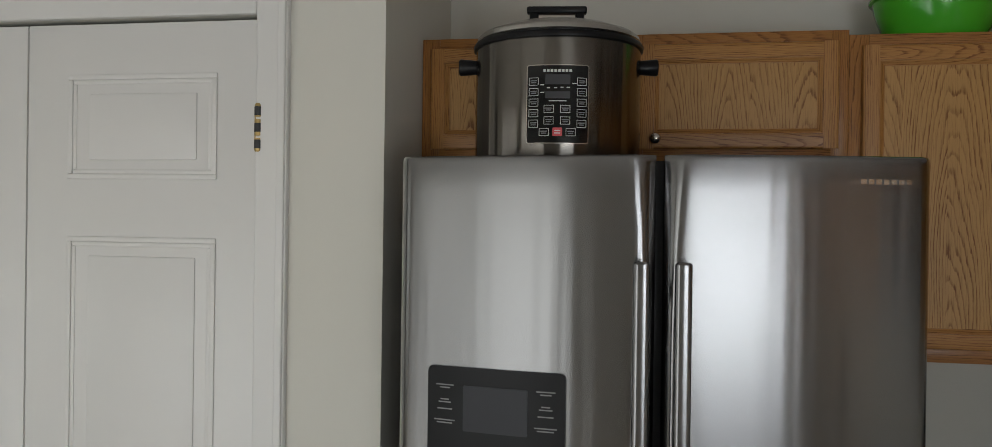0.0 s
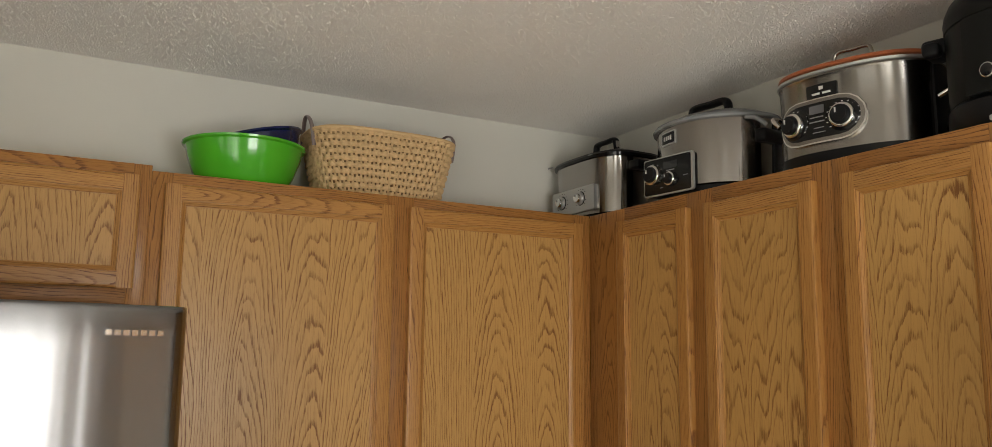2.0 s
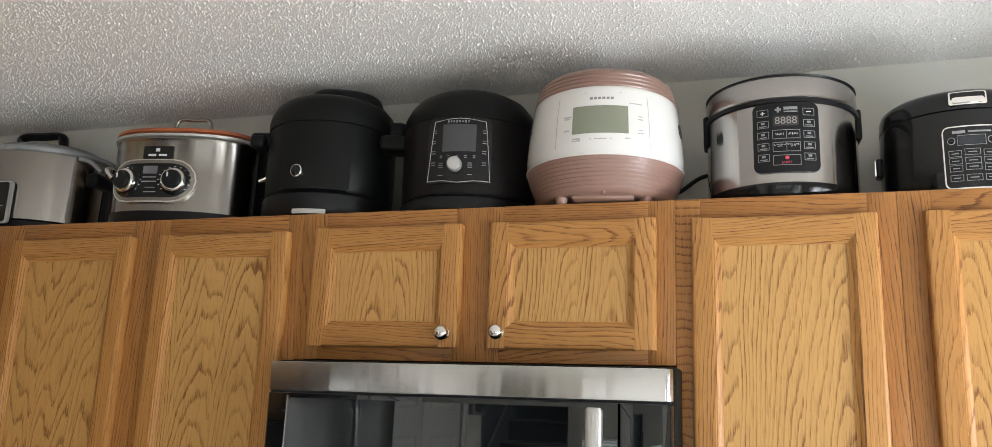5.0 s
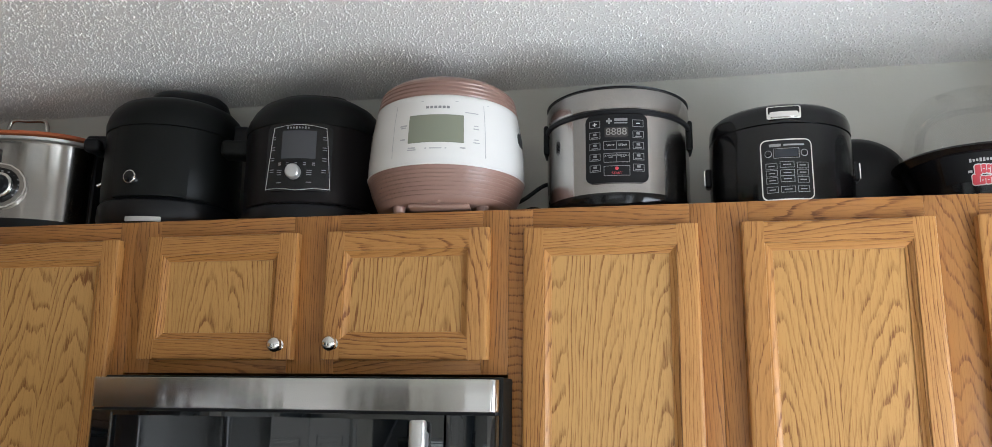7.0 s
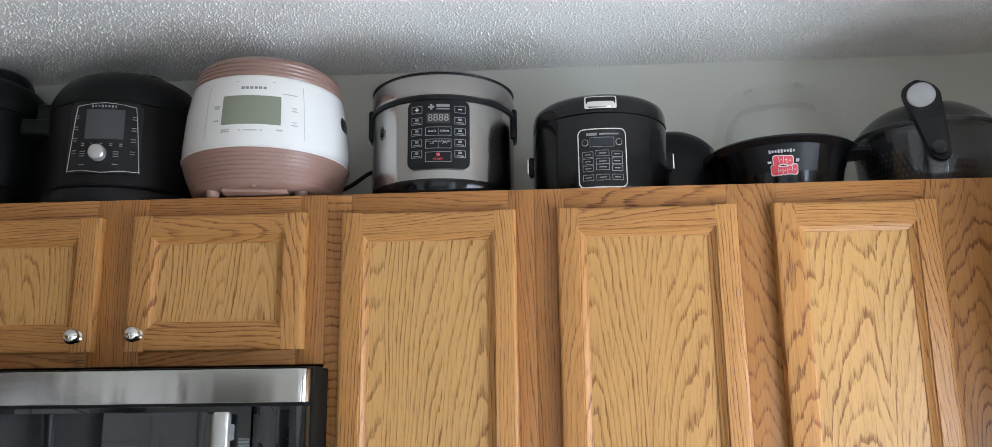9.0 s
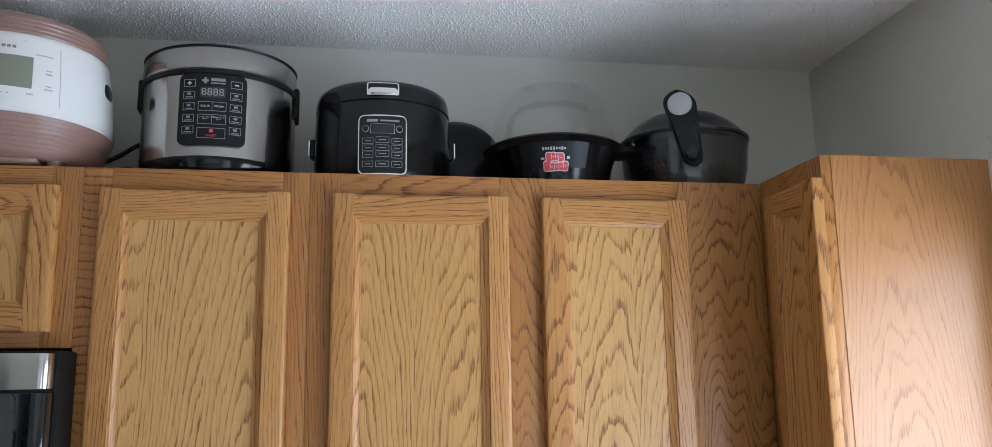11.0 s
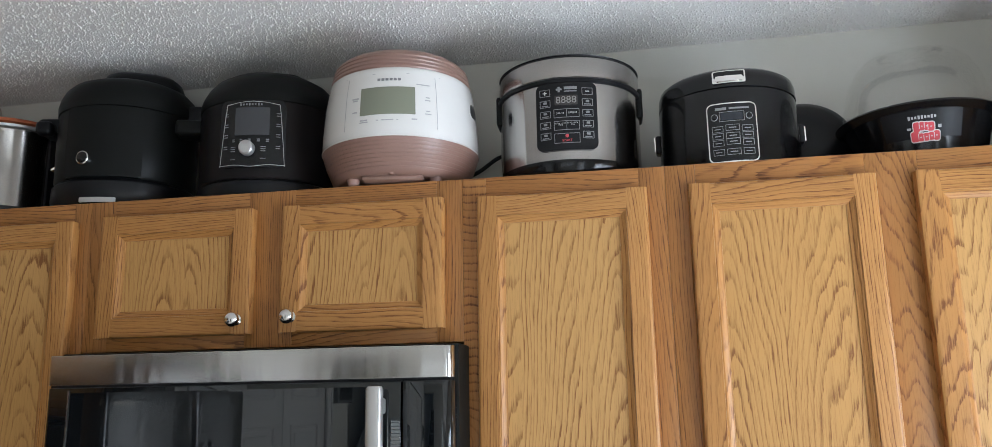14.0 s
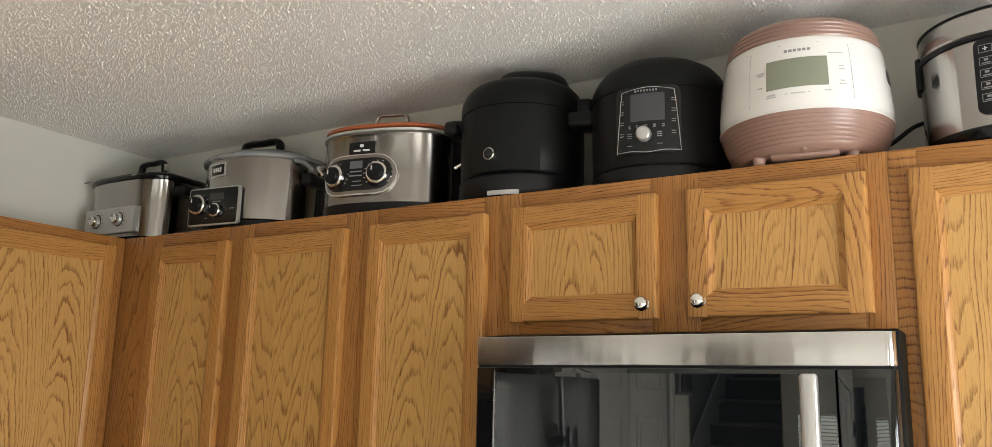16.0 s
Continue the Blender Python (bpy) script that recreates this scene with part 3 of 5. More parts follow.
def window(name, m, x0, x1, z0, z1, bars_x, label):
    ob = link(name, box(x0, x1, -0.09, -0.075, z0, z1), CLEAR, None, "", m)
    ob.visible_shadow = False
    tagged(ob, label, "window", kind="structure")
    bm = bmesh.new()
    for p0, p1, q0, q1 in [(x0, x1, z0, z0 + 0.045), (x0, x1, z1 - 0.045, z1), (x0, x0 + 0.045, z0 + 0.045, z1 - 0.045), (x1 - 0.045, x1, z0 + 0.045, z1 - 0.045)] + [(b - 0.03, b + 0.03, z0 + 0.045, z1 - 0.045) for b in bars_x]:
        box(p0, p1, -0.105, -0.06, q0, q1, 0.003, bm=bm)
    part("window_frame", bm, WHITE_PAINT, ob)
    return ob


def slat_blind(m, x0, x1, z0, z1, tilt, label):
    blind = thing("window_blind", m @ pose(0, -0.03, 0), label, "blind")
    part("headrail", box(x0 + 0.01, x1 - 0.004, -0.02, 0.02, z1 - 0.04, z1 - 0.002, 0.003), WHITE_PAINT, blind)
    first, z = None, z1 - 0.07
    while z > z0 + 0.02:
        if first is None:
            first = part("slat", box(x0 + 0.012, x1 - 0.006, -0.024, 0.024, -0.0012, 0.0012), WHITE_PAINT, blind, "", pose(0, 0, z, tilt, 0, 0))
        else:
            other = new("slat", first.data)
            other.parent = blind
            other.matrix_local = pose(0, 0, z, tilt, 0, 0)
        z -= 0.043
    return blind


SOUTH_M, WEST_M = pose(0, WALL_S, 0), pose(WALL_W, 0, 0, 0, 0, -90)
window("window_1", SOUTH_M, *WIN, (1.13,), "white framed kitchen window with lowered blinds")
window("window_2", SOUTH_M, *PATIO, (-1.76,), "white framed glazed patio door")
window("window_3", WEST_M, -WEST[1], -WEST[0], WEST[2], WEST[3], (0.05,), "white framed wide window with open blinds")
slat_blind(SOUTH_M, *WIN, 24, "white horizontal slat blind lowered in the window")
slat_blind(WEST_M, -WEST[1], -WEST[0], WEST[2], WEST[3], 8, "white horizontal slat blind with open slats")

rod = thing("curtain_rod", pose(0, WALL_S + 0.028, 2.112), "thin white curtain rod above the window", "curtain rod")
part("rod", tube([(1.60, 0, 0), (1.1, 0, 0), (0.56, 0, 0)], 0.006), WHITE_PAINT, rod)
part("bracket", box(1.545, 1.56, -0.0275, 0.006, -0.014, 0.014, 0.003), WHITE_PAINT, rod)
part("bracket", box(0.60, 0.62, -0.0275, 0.006, -0.014, 0.014, 0.003), WHITE_PAINT, rod)
hook = thing("wall_hook", pose(1.69, WALL_S, 2.16), "small metal curtain bracket screwed to the wall", "hook")
part("plate", box(-0.005, 0.005, 0.0005, 0.003, -0.020, 0.016, 0.0014), SILVER, hook)
part("prong", tube([(0, 0.003, -0.012), (0, 0.012, -0.017), (0, 0.017, -0.010)], 0.0022), SILVER, hook)
part("prong", tube([(0, 0.003, 0.012), (0, 0.010, 0.014), (0, 0.014, 0.019)], 0.0022), SILVER, hook)

# ---- oak wall cabinets ----


def board(name, parent, x0, x1, y0, y1, z0, z1, mat=OAK, across=False, chamfer=0.0015):
    """One board, its own z along the grain."""
    w, l, t = ((z1 - z0), (x1 - x0), (y1 - y0)) if across else ((x1 - x0), (z1 - z0), (y1 - y0))
    bm = box(-w / 2, w / 2, -t / 2, t / 2, -l / 2, l / 2, chamfer, 2)
    return part(name, bm, mat, parent, "", pose((x0 + x1) / 2, (y0 + y1) / 2, (z0 + z1) / 2, 0, 90 if across else 0, 0))


def knob_mesh():
    bm = lathe([(-0.0035, 0.0), (-0.0035, 0.002), (-0.0065, 0.004), (-0.0065, 0.010), (-0.003, 0.013), (0.0, 0.018), (-0.001, 0.0225), (-0.0045, 0.026), (-0.009, 0.0275)], 0.0135, n=24)
    bmesh.ops.transform(bm, matrix=pose(0, 0, 0, 90, 0, 0), verts=bm.verts)
    return bm


def cabinet_door(cab, x0, x1, z0, z1, knob=None, w=0.05):
    """A framed door on the cabinet's front: a sunk flat panel, stiles, rails, and a bead round the panel."""
    door = part("door", box(x0 + w - 0.006 - (x0 + x1) / 2, x1 - w + 0.006 - (x0 + x1) / 2, -0.001, 0.007, z0 + w - 0.006 - (z0 + z1) / 2, z1 - w + 0.006 - (z0 + z1) / 2), OAK_PANEL, cab, "", pose((x0 + x1) / 2, -0.0085, (z0 + z1) / 2))
    cx, cz = (x0 + x1) / 2, (z0 + z1) / 2
    X0, X1, Z0, Z1 = x0 - cx, x1 - cx, z0 - cz, z1 - cz

    for side in (0, 1):
        a, b = (X0, X0 + w) if side == 0 else (X1 - w, X1)
        stile(door, a, b, Z0, Z1, w, side)
    for side in (0, 1):
        c, d = (Z0, Z0 + w) if side == 0 else (Z1 - w, Z1)
        rail(door, X0 + w, X1 - w, c, d, w, side)
    if knob:
        part("knob", knob_mesh(), CHROME if cab.get("bright") else NICKEL, door, "round metal knob", pose(knob[0] - cx, -0.0095, knob[1] - cz))
    return door


def section(w):
    return [(0.0, 0.0085), (0.0, -0.0060), (0.0012, -0.0088), (0.0040, -0.0103), (0.0070, -0.0108), (w - 0.0150, -0.0108), (w - 0.0143, -0.0080), (w - 0.0118, -0.0078), (w - 0.0105, -0.0066), (w - 0.0040, -0.0030), (w - 0.0022, -0.0028), (w - 0.0016, 0.0004), (w, 0.0006), (w, 0.0085)]


def stile(door, a, b, c, d, w, side):
    """An upright: its bead is cut to a mitre at both ends."""
    sec, h = section(w), (d - c) / 2
    put = (lambda q: q - w / 2) if side == 0 else (lambda q: w / 2 - q)
    low = [(put(q), y, -h + (q if q > w - 0.0149 else 0.0)) for q, y in sec]
    top = [(x, y, -z) for x, y, z in low]
    return part("stile", sweep(low, top), OAK, door, "", pose((a + b) / 2, 0, (c + d) / 2))


def rail(door, a, b, c, d, w, side):
    """A crosspiece between the stiles, its grain lying across, its bead mitred."""
    sec, h = section(w), (b - a) / 2
    put = (lambda q: q - w / 2) if side == 1 else (lambda q: w / 2 - q)
    reach = [h + w - max(q, w - 0.0150) for q, y in sec]
    one = [(put(q), y, -r) for r, (q, y) in zip(reach, sec)]
    two = [(put(q), y, r) for r, (q, y) in zip(reach, sec)]
    return part("rail", sweep(one, two), OAK, door, "", pose((a + b) / 2, 0, (c + d) / 2, 0, 90, 0))


def wall_cabinet(m, width, depth, z0, z1, doors, stiles, rails, label, bright=True):
    """A face-framed wall cabinet; local x along its front, -y outwards from the frame's front."""
    cab = thing("wall_cabinet", m, label, "cabinet", "oak wall cabinets")
    if bright:
        cab["bright"] = 1
    board("body", cab, 0.001, width - 0.001, 0.0195, depth - 0.002, z0 + 0.002, z1 - 0.002, OAK_PANEL, chamfer=0.0)
    for a, b, *wood in stiles:
        board("frame_stile", cab, a, b, 0.0, 0.019, z0, z1, wood[0] if wood else OAK_FRAME, chamfer=0.0012)
    for (a, b), c, d in rails:
        board("frame_rail", cab, a, b, 0.0, 0.019, c, d, OAK_FRAME, True, 0.0005)
    for x0, x1, c, d, knob in doors:
        cabinet_door(cab, x0, x1, c, d, knob)
    return cab


def east(y):
    return pose(FACE_E, y, 0, 0, 0, -90)


E_DEPTH = WALL_E - FACE_E
DZ0, DZ1 = 1.425, 2.107
T1 = 2.093
# corner unit with two doors
Y0 = FACE_N
wall_cabinet(east(Y0), Y0 - 1.215, E_DEPTH, LOW, TOP,
             [(Y0 - 1.919, Y0 - 1.636, DZ0, DZ1, None), (Y0 - 1.576, Y0 - 1.253, DZ0, DZ1, None)],
             [(0.0, 0.165), (Y0 - 1.65, Y0 - 1.56), (Y0 - 1.265, Y0 - 1.2151)],
             [((0.165, Y0 - 1.65), T1, TOP), ((Y0 - 1.56, Y0 - 1.265), T1, TOP), ((0.165, Y0 - 1.65), LOW, 1.43), ((Y0 - 1.56, Y0 - 1.265), LOW, 1.43)],
             "honey oak corner wall cabinet with two framed doors")
Y0 = 1.215
wall_cabinet(east(Y0), Y0 - 0.853, E_DEPTH, LOW, TOP, [(Y0 - 1.184, Y0 - 0.878, DZ0, DZ1, None)],
             [(0.0001, 0.042), (Y0 - 0.89, Y0 - 0.8531)], [((0.042, Y0 - 0.89), T1, TOP), ((0.042, Y0 - 0.89), LOW, 1.43)],
             "honey oak wall cabinet with one framed door")
Y0 = 0.853
wall_cabinet(east(Y0), Y0 - 0.128, E_DEPTH, 1.860, TOP,
             [(Y0 - 0.819, Y0 - 0.514, 1.884, 2.111, (Y0 - 0.537, 1.909)), (Y0 - 0.458, Y0 - 0.160, 1.884, 2.111, (Y0 - 0.435, 1.911))],
             [(0.0001, 0.05), (Y0 - 0.53, Y0 - 0.44), (Y0 - 0.175, Y0 - 0.1281)],
             [((0.05, Y0 - 0.53), T1, TOP), ((Y0 - 0.44, Y0 - 0.175), T1, TOP), ((0.05, Y0 - 0.53), 1.860, 1.90), ((Y0 - 0.44, Y0 - 0.175), 1.860, 1.90)],
             "short honey oak wall cabinet over the microwave with two doors")
Y0 = 0.128
wall_cabinet(east(Y0), Y0 + 0.222, E_DEPTH, LOW, TOP, [(Y0 - 0.100, Y0 + 0.191, DZ0, DZ1, None)],
             [(0.0001, 0.042, OAK_CURL), (Y0 + 0.178, Y0 + 0.2219)], [((0.042, Y0 + 0.178), T1, TOP), ((0.042, Y0 + 0.178), LOW, 1.43)],
             "honey oak wall cabinet with one framed door")
Y0 = -0.222
wall_cabinet(east(Y0), Y0 + 1.3145, E_DEPTH, LOW, TOP,
             [(Y0 + 0.259, Y0 + 0.552, DZ0, DZ1, None), (Y0 + 0.610, Y0 + 0.869, DZ0, DZ1, None)],
             [(0.0001, 0.05), (Y0 + 0.54, Y0 + 0.62, OAK_FLAME), (Y0 + 0.855, Y0 + 1.017, OAK_FLAME)],
             [((0.05, Y0 + 0.54), T1, TOP), ((Y0 + 0.62, Y0 + 0.855), T1, TOP), ((0.05, Y0 + 0.54), LOW, 1.43), ((Y0 + 0.62, Y0 + 0.855), LOW, 1.43)],
             "honey oak corner wall cabinet with two framed doors")
# north wall
N_DEPTH = WALL_N - FACE_N
X0 = -0.298
wall_cabinet(pose(X0, FACE_N, 0), 0.728 - X0, N_DEPTH, 1.842, TOP + 0.012,
             [(0.026, 0.20 - X0, 1.878, 2.129, (0.165 - X0, 1.903)), (0.246 - X0, 0.704 - X0, 1.878, 2.129, (0.285 - X0, 1.902))],
             [(0.0001, 0.045), (0.19 - X0, 0.256 - X0), (0.69 - X0, 0.7279 - X0)],
             [((0.045, 0.19 - X0), T1 + 0.012, TOP + 0.012), ((0.256 - X0, 0.69 - X0), T1 + 0.012, TOP + 0.012), ((0.045, 0.19 - X0), 1.842, 1.89), ((0.256 - X0, 0.69 - X0), 1.842, 1.89)],
             "short oak wall cabinet over the refrigerator with two doors", False)
X0 = 0.728
wall_cabinet(pose(X0, FACE_N, 0), WALL_E - X0 - 0.0005, N_DEPTH, LOW, TOP,
             [(0.756 - X0, 1.306 - X0, 1.42, 2.117, (1.287 - X0, 1.442)), (1.35 - X0, 1.886 - X0, 1.42, 2.117, (1.389 - X0, 1.443))],
             [(0.0001, 0.045), (1.29 - X0, 1.366 - X0), (1.865 - X0, FACE_E - X0 - 0.0005)],
             [((0.045, 1.29 - X0), T1, TOP), ((1.366 - X0, 1.865 - X0), T1, TOP), ((0.045, 1.29 - X0), LOW, 1.43), ((1.366 - X0, 1.865 - X0), LOW, 1.43)],
             "oak wall cabinet with two wide framed doors", False)
# south wall: one narrow unit, its end panel towards the window
narrow = wall_cabinet(pose(FACE_E - 0.0005, FACE_S, 0, 0, 0, 180), FACE_E - 1.716, FACE_S - WALL_S, LOW, TOP,
             [(0.045, 0.206, DZ0, DZ1, None)],
             [(0.0, 0.06), (FACE_E - 1.716 - 0.038, FACE_E - 1.7155)],
             [((0.06, FACE_E - 1.716 - 0.038), T1, TOP), ((0.06, FACE_E - 1.716 - 0.038), LOW, 1.43)],
             "narrow oak wall cabinet with a plain veneered end panel")

end = part("end_panel", box(-0.140, 0.140, -0.003, 0.003, -(TOP - LOW) / 2, (TOP - LOW) / 2), OAK_END, narrow, "oak veneered end panel", pose(FACE_E - 1.7175, 0.158, (TOP + LOW) / 2, 0, 0, 90))

# ---- refrigerator ----


def bow(x):
    """How far the doors' common curve stands back from their plane, at x."""
    return -0.060 + (x - 0.27) ** 2 / 3.4


def fridge_door(x0, x1, inner, z0, z1):
    """A bowed steel door with rounded edges; inner is the side beside the gap (1: right, -1: left)."""
    bm = bmesh.new()
    n, rows = 48, []
    w = x1 - x0
    for i_z, (z, inset) in enumerate(((z0, 0.004), (z0 + 0.004, 0.0), (z1 - 0.30, 0.0), (z1 - 0.20, 0.0), (z1 - 0.12, 0.0), (z1 - 0.06, 0.0), (z1 - 0.012, 0.0), (z1 - 0.004, 0.002), (z1, 0.008))):
        scoop = 0.016 + 0.024 * min(max((z - z1 + 0.30) / 0.30, 0.0), 1.0) ** 1.5
        front = []
        for i in range(n + 1):
            s = 0.5 - 0.5 * math.cos(math.pi * i / n)
            x = x0 + s * w
            d = (1 - s if inner > 0 else s) * w
            far = w - d
            near = 0.022 * max(1 - d / scoop, 0) ** 2
            outer = 0.022 * max(1 - far / 0.02, 0) ** 2
            front.append((x, bow(x) + near + outer + inset))
        rows.append([bm.verts.new((x, y, z)) for x, y in front] + [bm.verts.new((x1, 0.07, z)), bm.verts.new((x0, 0.07, z))])
    k = len(rows[0])
    for a, b in zip(rows, rows[1:]):
        for i in range(k):
            bm.faces.new((a[i], a[(i + 1) % k], b[(i + 1) % k], b[i]))
    bm.faces.new(rows[0][::-1])
    bm.faces.new(rows[-1])
    return bm


fridge = thing("refrigerator", pose(0, 1.484, 0), "stainless steel french door refrigerator with a black dispenser", "refrigerator")
part("body", box(-0.176, 0.729, 0.078, 0.84, 0.0, 1.79, 0.004), FRIDGE_SIDE, fridge, "dark grey enamelled sides")
left = part("door", fridge_door(-0.182, 0.2815, 1, 0.76, 1.815), STEEL_FRIDGE, fridge)
right = part("door", fridge_door(0.2955, 0.735, -1, 0.76, 1.815), STEEL_FRIDGE, fridge)
part("freezer_drawer", fridge_door(-0.182, 0.735, 1, 0.06, 0.745), STEEL_FRIDGE, fridge)
part("gasket", box(0.268, 0.309, 0.030, 0.077, 0.76, 1.81), GASKET, fridge)
part("hinge_cover", box(-0.175, 0.728, 0.071, 0.62, 1.7905, 1.806, 0.006), FRIDGE_SIDE, fridge)
for door, x in ((left, 0.2595), (right, 0.3265)):
    bm = lathe([(-0.004, 0.86), (0, 0.864), (0, 1.632), (-0.004, 1.636)], 0.0140, 0.011, 3.0, 32)
    bmesh.ops.translate(bm, vec=(x, -0.108, 0), verts=bm.verts)
    grip = part("handle", bm, STEEL_FRIDGE, door, "long brushed steel bar handle")
    for z in (0.90, 1.585):
        part("post", box(x - 0.008, x + 0.008, -0.099, -0.04, z - 0.016, z + 0.016, 0.004), STEEL_FRIDGE, grip)
dw = lambda u, z, o: Vector((u, bow(u) - o, z))
disp = part("dispenser", plate(dw, -0.118, 0.134, 1.02, 1.438, 0.004, 0.010, 10, 0.01), plain("dispenser_black", (0.006, 0.006, 0.007), 0.34, spec=0.2), left, "black glass water dispenser panel")
part("display", plate(dw, -0.050, 0.068, 1.325, 1.406, 0.0048, 0.002, 4), plain("dark_lcd", (0.022, 0.023, 0.028), 0.3, grain=0.0, spec=0.25), disp)
for x in (-0.085, 0.100):
    for z, w in ((1.405, 0.034), (1.400, 0.02), (1.379, 0.016), (1.374, 0.024), (1.362, 0.028), (1.342, 0.04), (1.337, 0.03)):
        marks(dw, [(x, z, w, 0.0022)], 0.0046, INK_GREY, disp)
part("badge", bars(dw, [(0.618 + 0.0125 * i, 1.772, 0.009, 0.0085) for i in range(7)], 0.0015), NICKEL, right, "raised silver maker's badge")

# ---- microwave ----
def rounded_front(x0, x1, y0, y1, z0, z1, r0, r1):
    """An upright bar, its front (-y) corners rounded by r0 and r1."""
    plan = [(x0 + r0 * (1 - math.cos(k)), y0 + r0 * (1 - math.sin(k))) for k in [math.pi / 2 * i / 8 for i in range(9)]]
    plan += [(x1 - r1 * (1 - math.sin(k)), y0 + r1 * (1 - math.cos(k))) for k in [math.pi / 2 * i / 8 for i in range(9)]]
    plan += [(x1, y1), (x0, y1)]
    bm = sweep([(x, y, z0) for x, y in plan], [(x, y, z1) for x, y in plan])
    rim = [e for e in bm.edges if abs(e.verts[0].co.z - e.verts[1].co.z) < 1e-6]
    bmesh.ops.bevel(bm, geom=rim, offset=0.0012, segments=2, profile=0.5, affect='EDGES', clamp_overlap=True)
    return bm


mw = thing("microwave", pose(1.815, 0.836, 1.43, 0, 0, -90), "stainless and black glass microwave mounted under the oak cabinet", "microwave")
part("body", box(0.002, 0.7165, 0.030, 0.40, 0.0, 0.4235, 0.003), BLACK_MATT, mw)
part("top_band", rounded_front(0.0, 0.712, 0.0, 0.030, 0.3690, 0.4190, 0.006, 0.014), STEEL, mw, "brushed steel top band")
part("vent_slot", box(0.004, 0.708, 0.006, 0.030, 0.3645, 0.3686), BLACK, mw)
door = part("door", rounded_front(0.0, 0.628, 0.003, 0.030, 0.0, 0.364, 0.006, 0.001), BLACK_GLASS, mw, "black glass door")
part("window", plate(flat_wall(0.0035), 0.045, 0.572, 0.05, 0.356, 0.0012, 0.004, 2), BLACK_GLASS, door)
part("door_edge", box(0.040, 0.0425, 0.0010, 0.0029, 0.004, 0.360), STEEL, door, "thin steel strip beside the window")
bar = part("handle", lathe([(-0.003, 0.02), (0, 0.024), (0, 0.352), (-0.003, 0.356)], 0.0135, 0.010, 2.6, 28), SILVER, door, "satin steel bar handle", pose(0.597, -0.034, 0))
for z in (0.05, 0.326):
    part("post", box(-0.007, 0.007, 0.008, 0.038, z - 0.012, z + 0.012, 0.003), SILVER, bar)
part("control_panel", rounded_front(0.631, 0.712, 0.003, 0.030, 0.0, 0.364, 0.001, 0.016), BLACK_GLASS, mw, "black glass control panel")

# ---- things on the cabinets, along the east wall ----
GROUP = "kitchen appliances on the cabinets"


def on_east(y, x=2.06, turn=0.0):
    return pose(x, y, TOP, 0, 0, -90 + turn)


def knob(parent, place, u, z, r, depth, ring, cap, tick=INK_WHITE):
    """A dial: ring, cap and pointer mark."""
    dial = part("dial", disc_on(place, u, z, r, depth * 0.55, rim=0.001), ring, parent, "round control dial")
    part("cap", disc_on(place, u, z, r * 0.74, depth, rim=0.0008), cap, dial)
    part("pointer", bars(lambda a, b, o: place(a, b, o), [(u - r * 0.25, z + r * 0.35, r * 0.10, r * 0.42)], depth + 0.0008), tick, dial)
    return dial


def marks_round(place, u, z, r, t, n=11):
    """Small printed marks round a dial."""
    rows = []
    for i in range(n):
        k = radians(-130 + 260 * i / (n - 1))
        rows.append((u + r * math.sin(k), z + r * math.cos(k), 0.0042, 0.0016))
    return bars(place, rows, t)


def lid_handle(parent, u0, u1, z0, z1, y, r, mat, label="", flat=1.6):
    """A bridge handle standing on a lid."""
    m = 0.012
    return part("lid_handle", tube([(u0, y, z0), (u0 + 0.003, y, (z0 + z1) / 2), (u0 + m, y, z1), ((u0 + u1) / 2, y, z1 + 0.001), (u1 - m, y, z1), (u1 - 0.003, y, (z0 + z1) / 2), (u1, y, z0)], r, 12, flat), mat, parent, label)


# slow cooker in the corner: oblong, silver panel with two dials
sc = thing("slow_cooker", on_east(2.196, 2.075), "oblong brushed steel slow cooker with silver dial panel and black lid", "slow cooker", GROUP)
part("base", lathe([(-0.02, 0), (-0.006, 0.004), (-0.004, 0.016)], 0.174, 0.115, 3.2), BLACK, sc)
part("body", lathe([(-0.006, 0.0165), (-0.002, 0.02), (0, 0.10), (0.003, 0.182), (0.004, 0.186)], 0.170, 0.112, 3.2), STEEL_COOK, sc)
lid = part("lid", lathe([(0.004, 0.1865), (0.012, 0.188), (0.014, 0.196), (0.010, 0.203), (-0.02, 0.207), (-0.03, 0.215), (-0.06, 0.226), (-0.10, 0.230)], 0.168, 0.110, 3.2), BLACK_GLOSS, sc, "black rimmed glass lid")
h = lid_handle(lid, -0.055, 0.060, 0.222, 0.268, 0.0, 0.0075, BLACK)
part("post", box(-0.060, -0.050, -0.007, 0.007, 0.222, 0.262, 0.002), CHROME, h)
part("post", box(0.055, 0.065, -0.007, 0.007, 0.222, 0.262, 0.002), CHROME, h)
fp = flat_wall(-0.1125)
pan = part("control_panel", plate(fp, -0.128, 0.100, 0.032, 0.108, 0.006, 0.004, 6, 0.012), SILVER, sc, "silver control panel")
fp = flat_wall(-0.1185)
for u in (-0.072, 0.030):
    part("dial_plate", disc_on(fp, u, 0.072, 0.0235, 0.0008), BLACK, pan)
    knob(pan, fp, u, 0.072, 0.019, 0.018, SILVER, CHROME, INK_GREY)
    tagged(part("print", marks_round(fp, u, 0.072, 0.029, 0.0006), BLACK, pan), kind="stuff")
for s in (-1, 1):
    part("side_handle", box(s * 0.190 - 0.022, s * 0.190 + 0.022, -0.045, 0.045, 0.145, 0.172, 0.008, 3), BLACK, sc)
marks(flat_wall(-0.1245), [(-0.13, 0.196, 0.03, 0.004), (0.09, 0.196, 0.022, 0.004)], 0.0006, INK_GREY, lid)

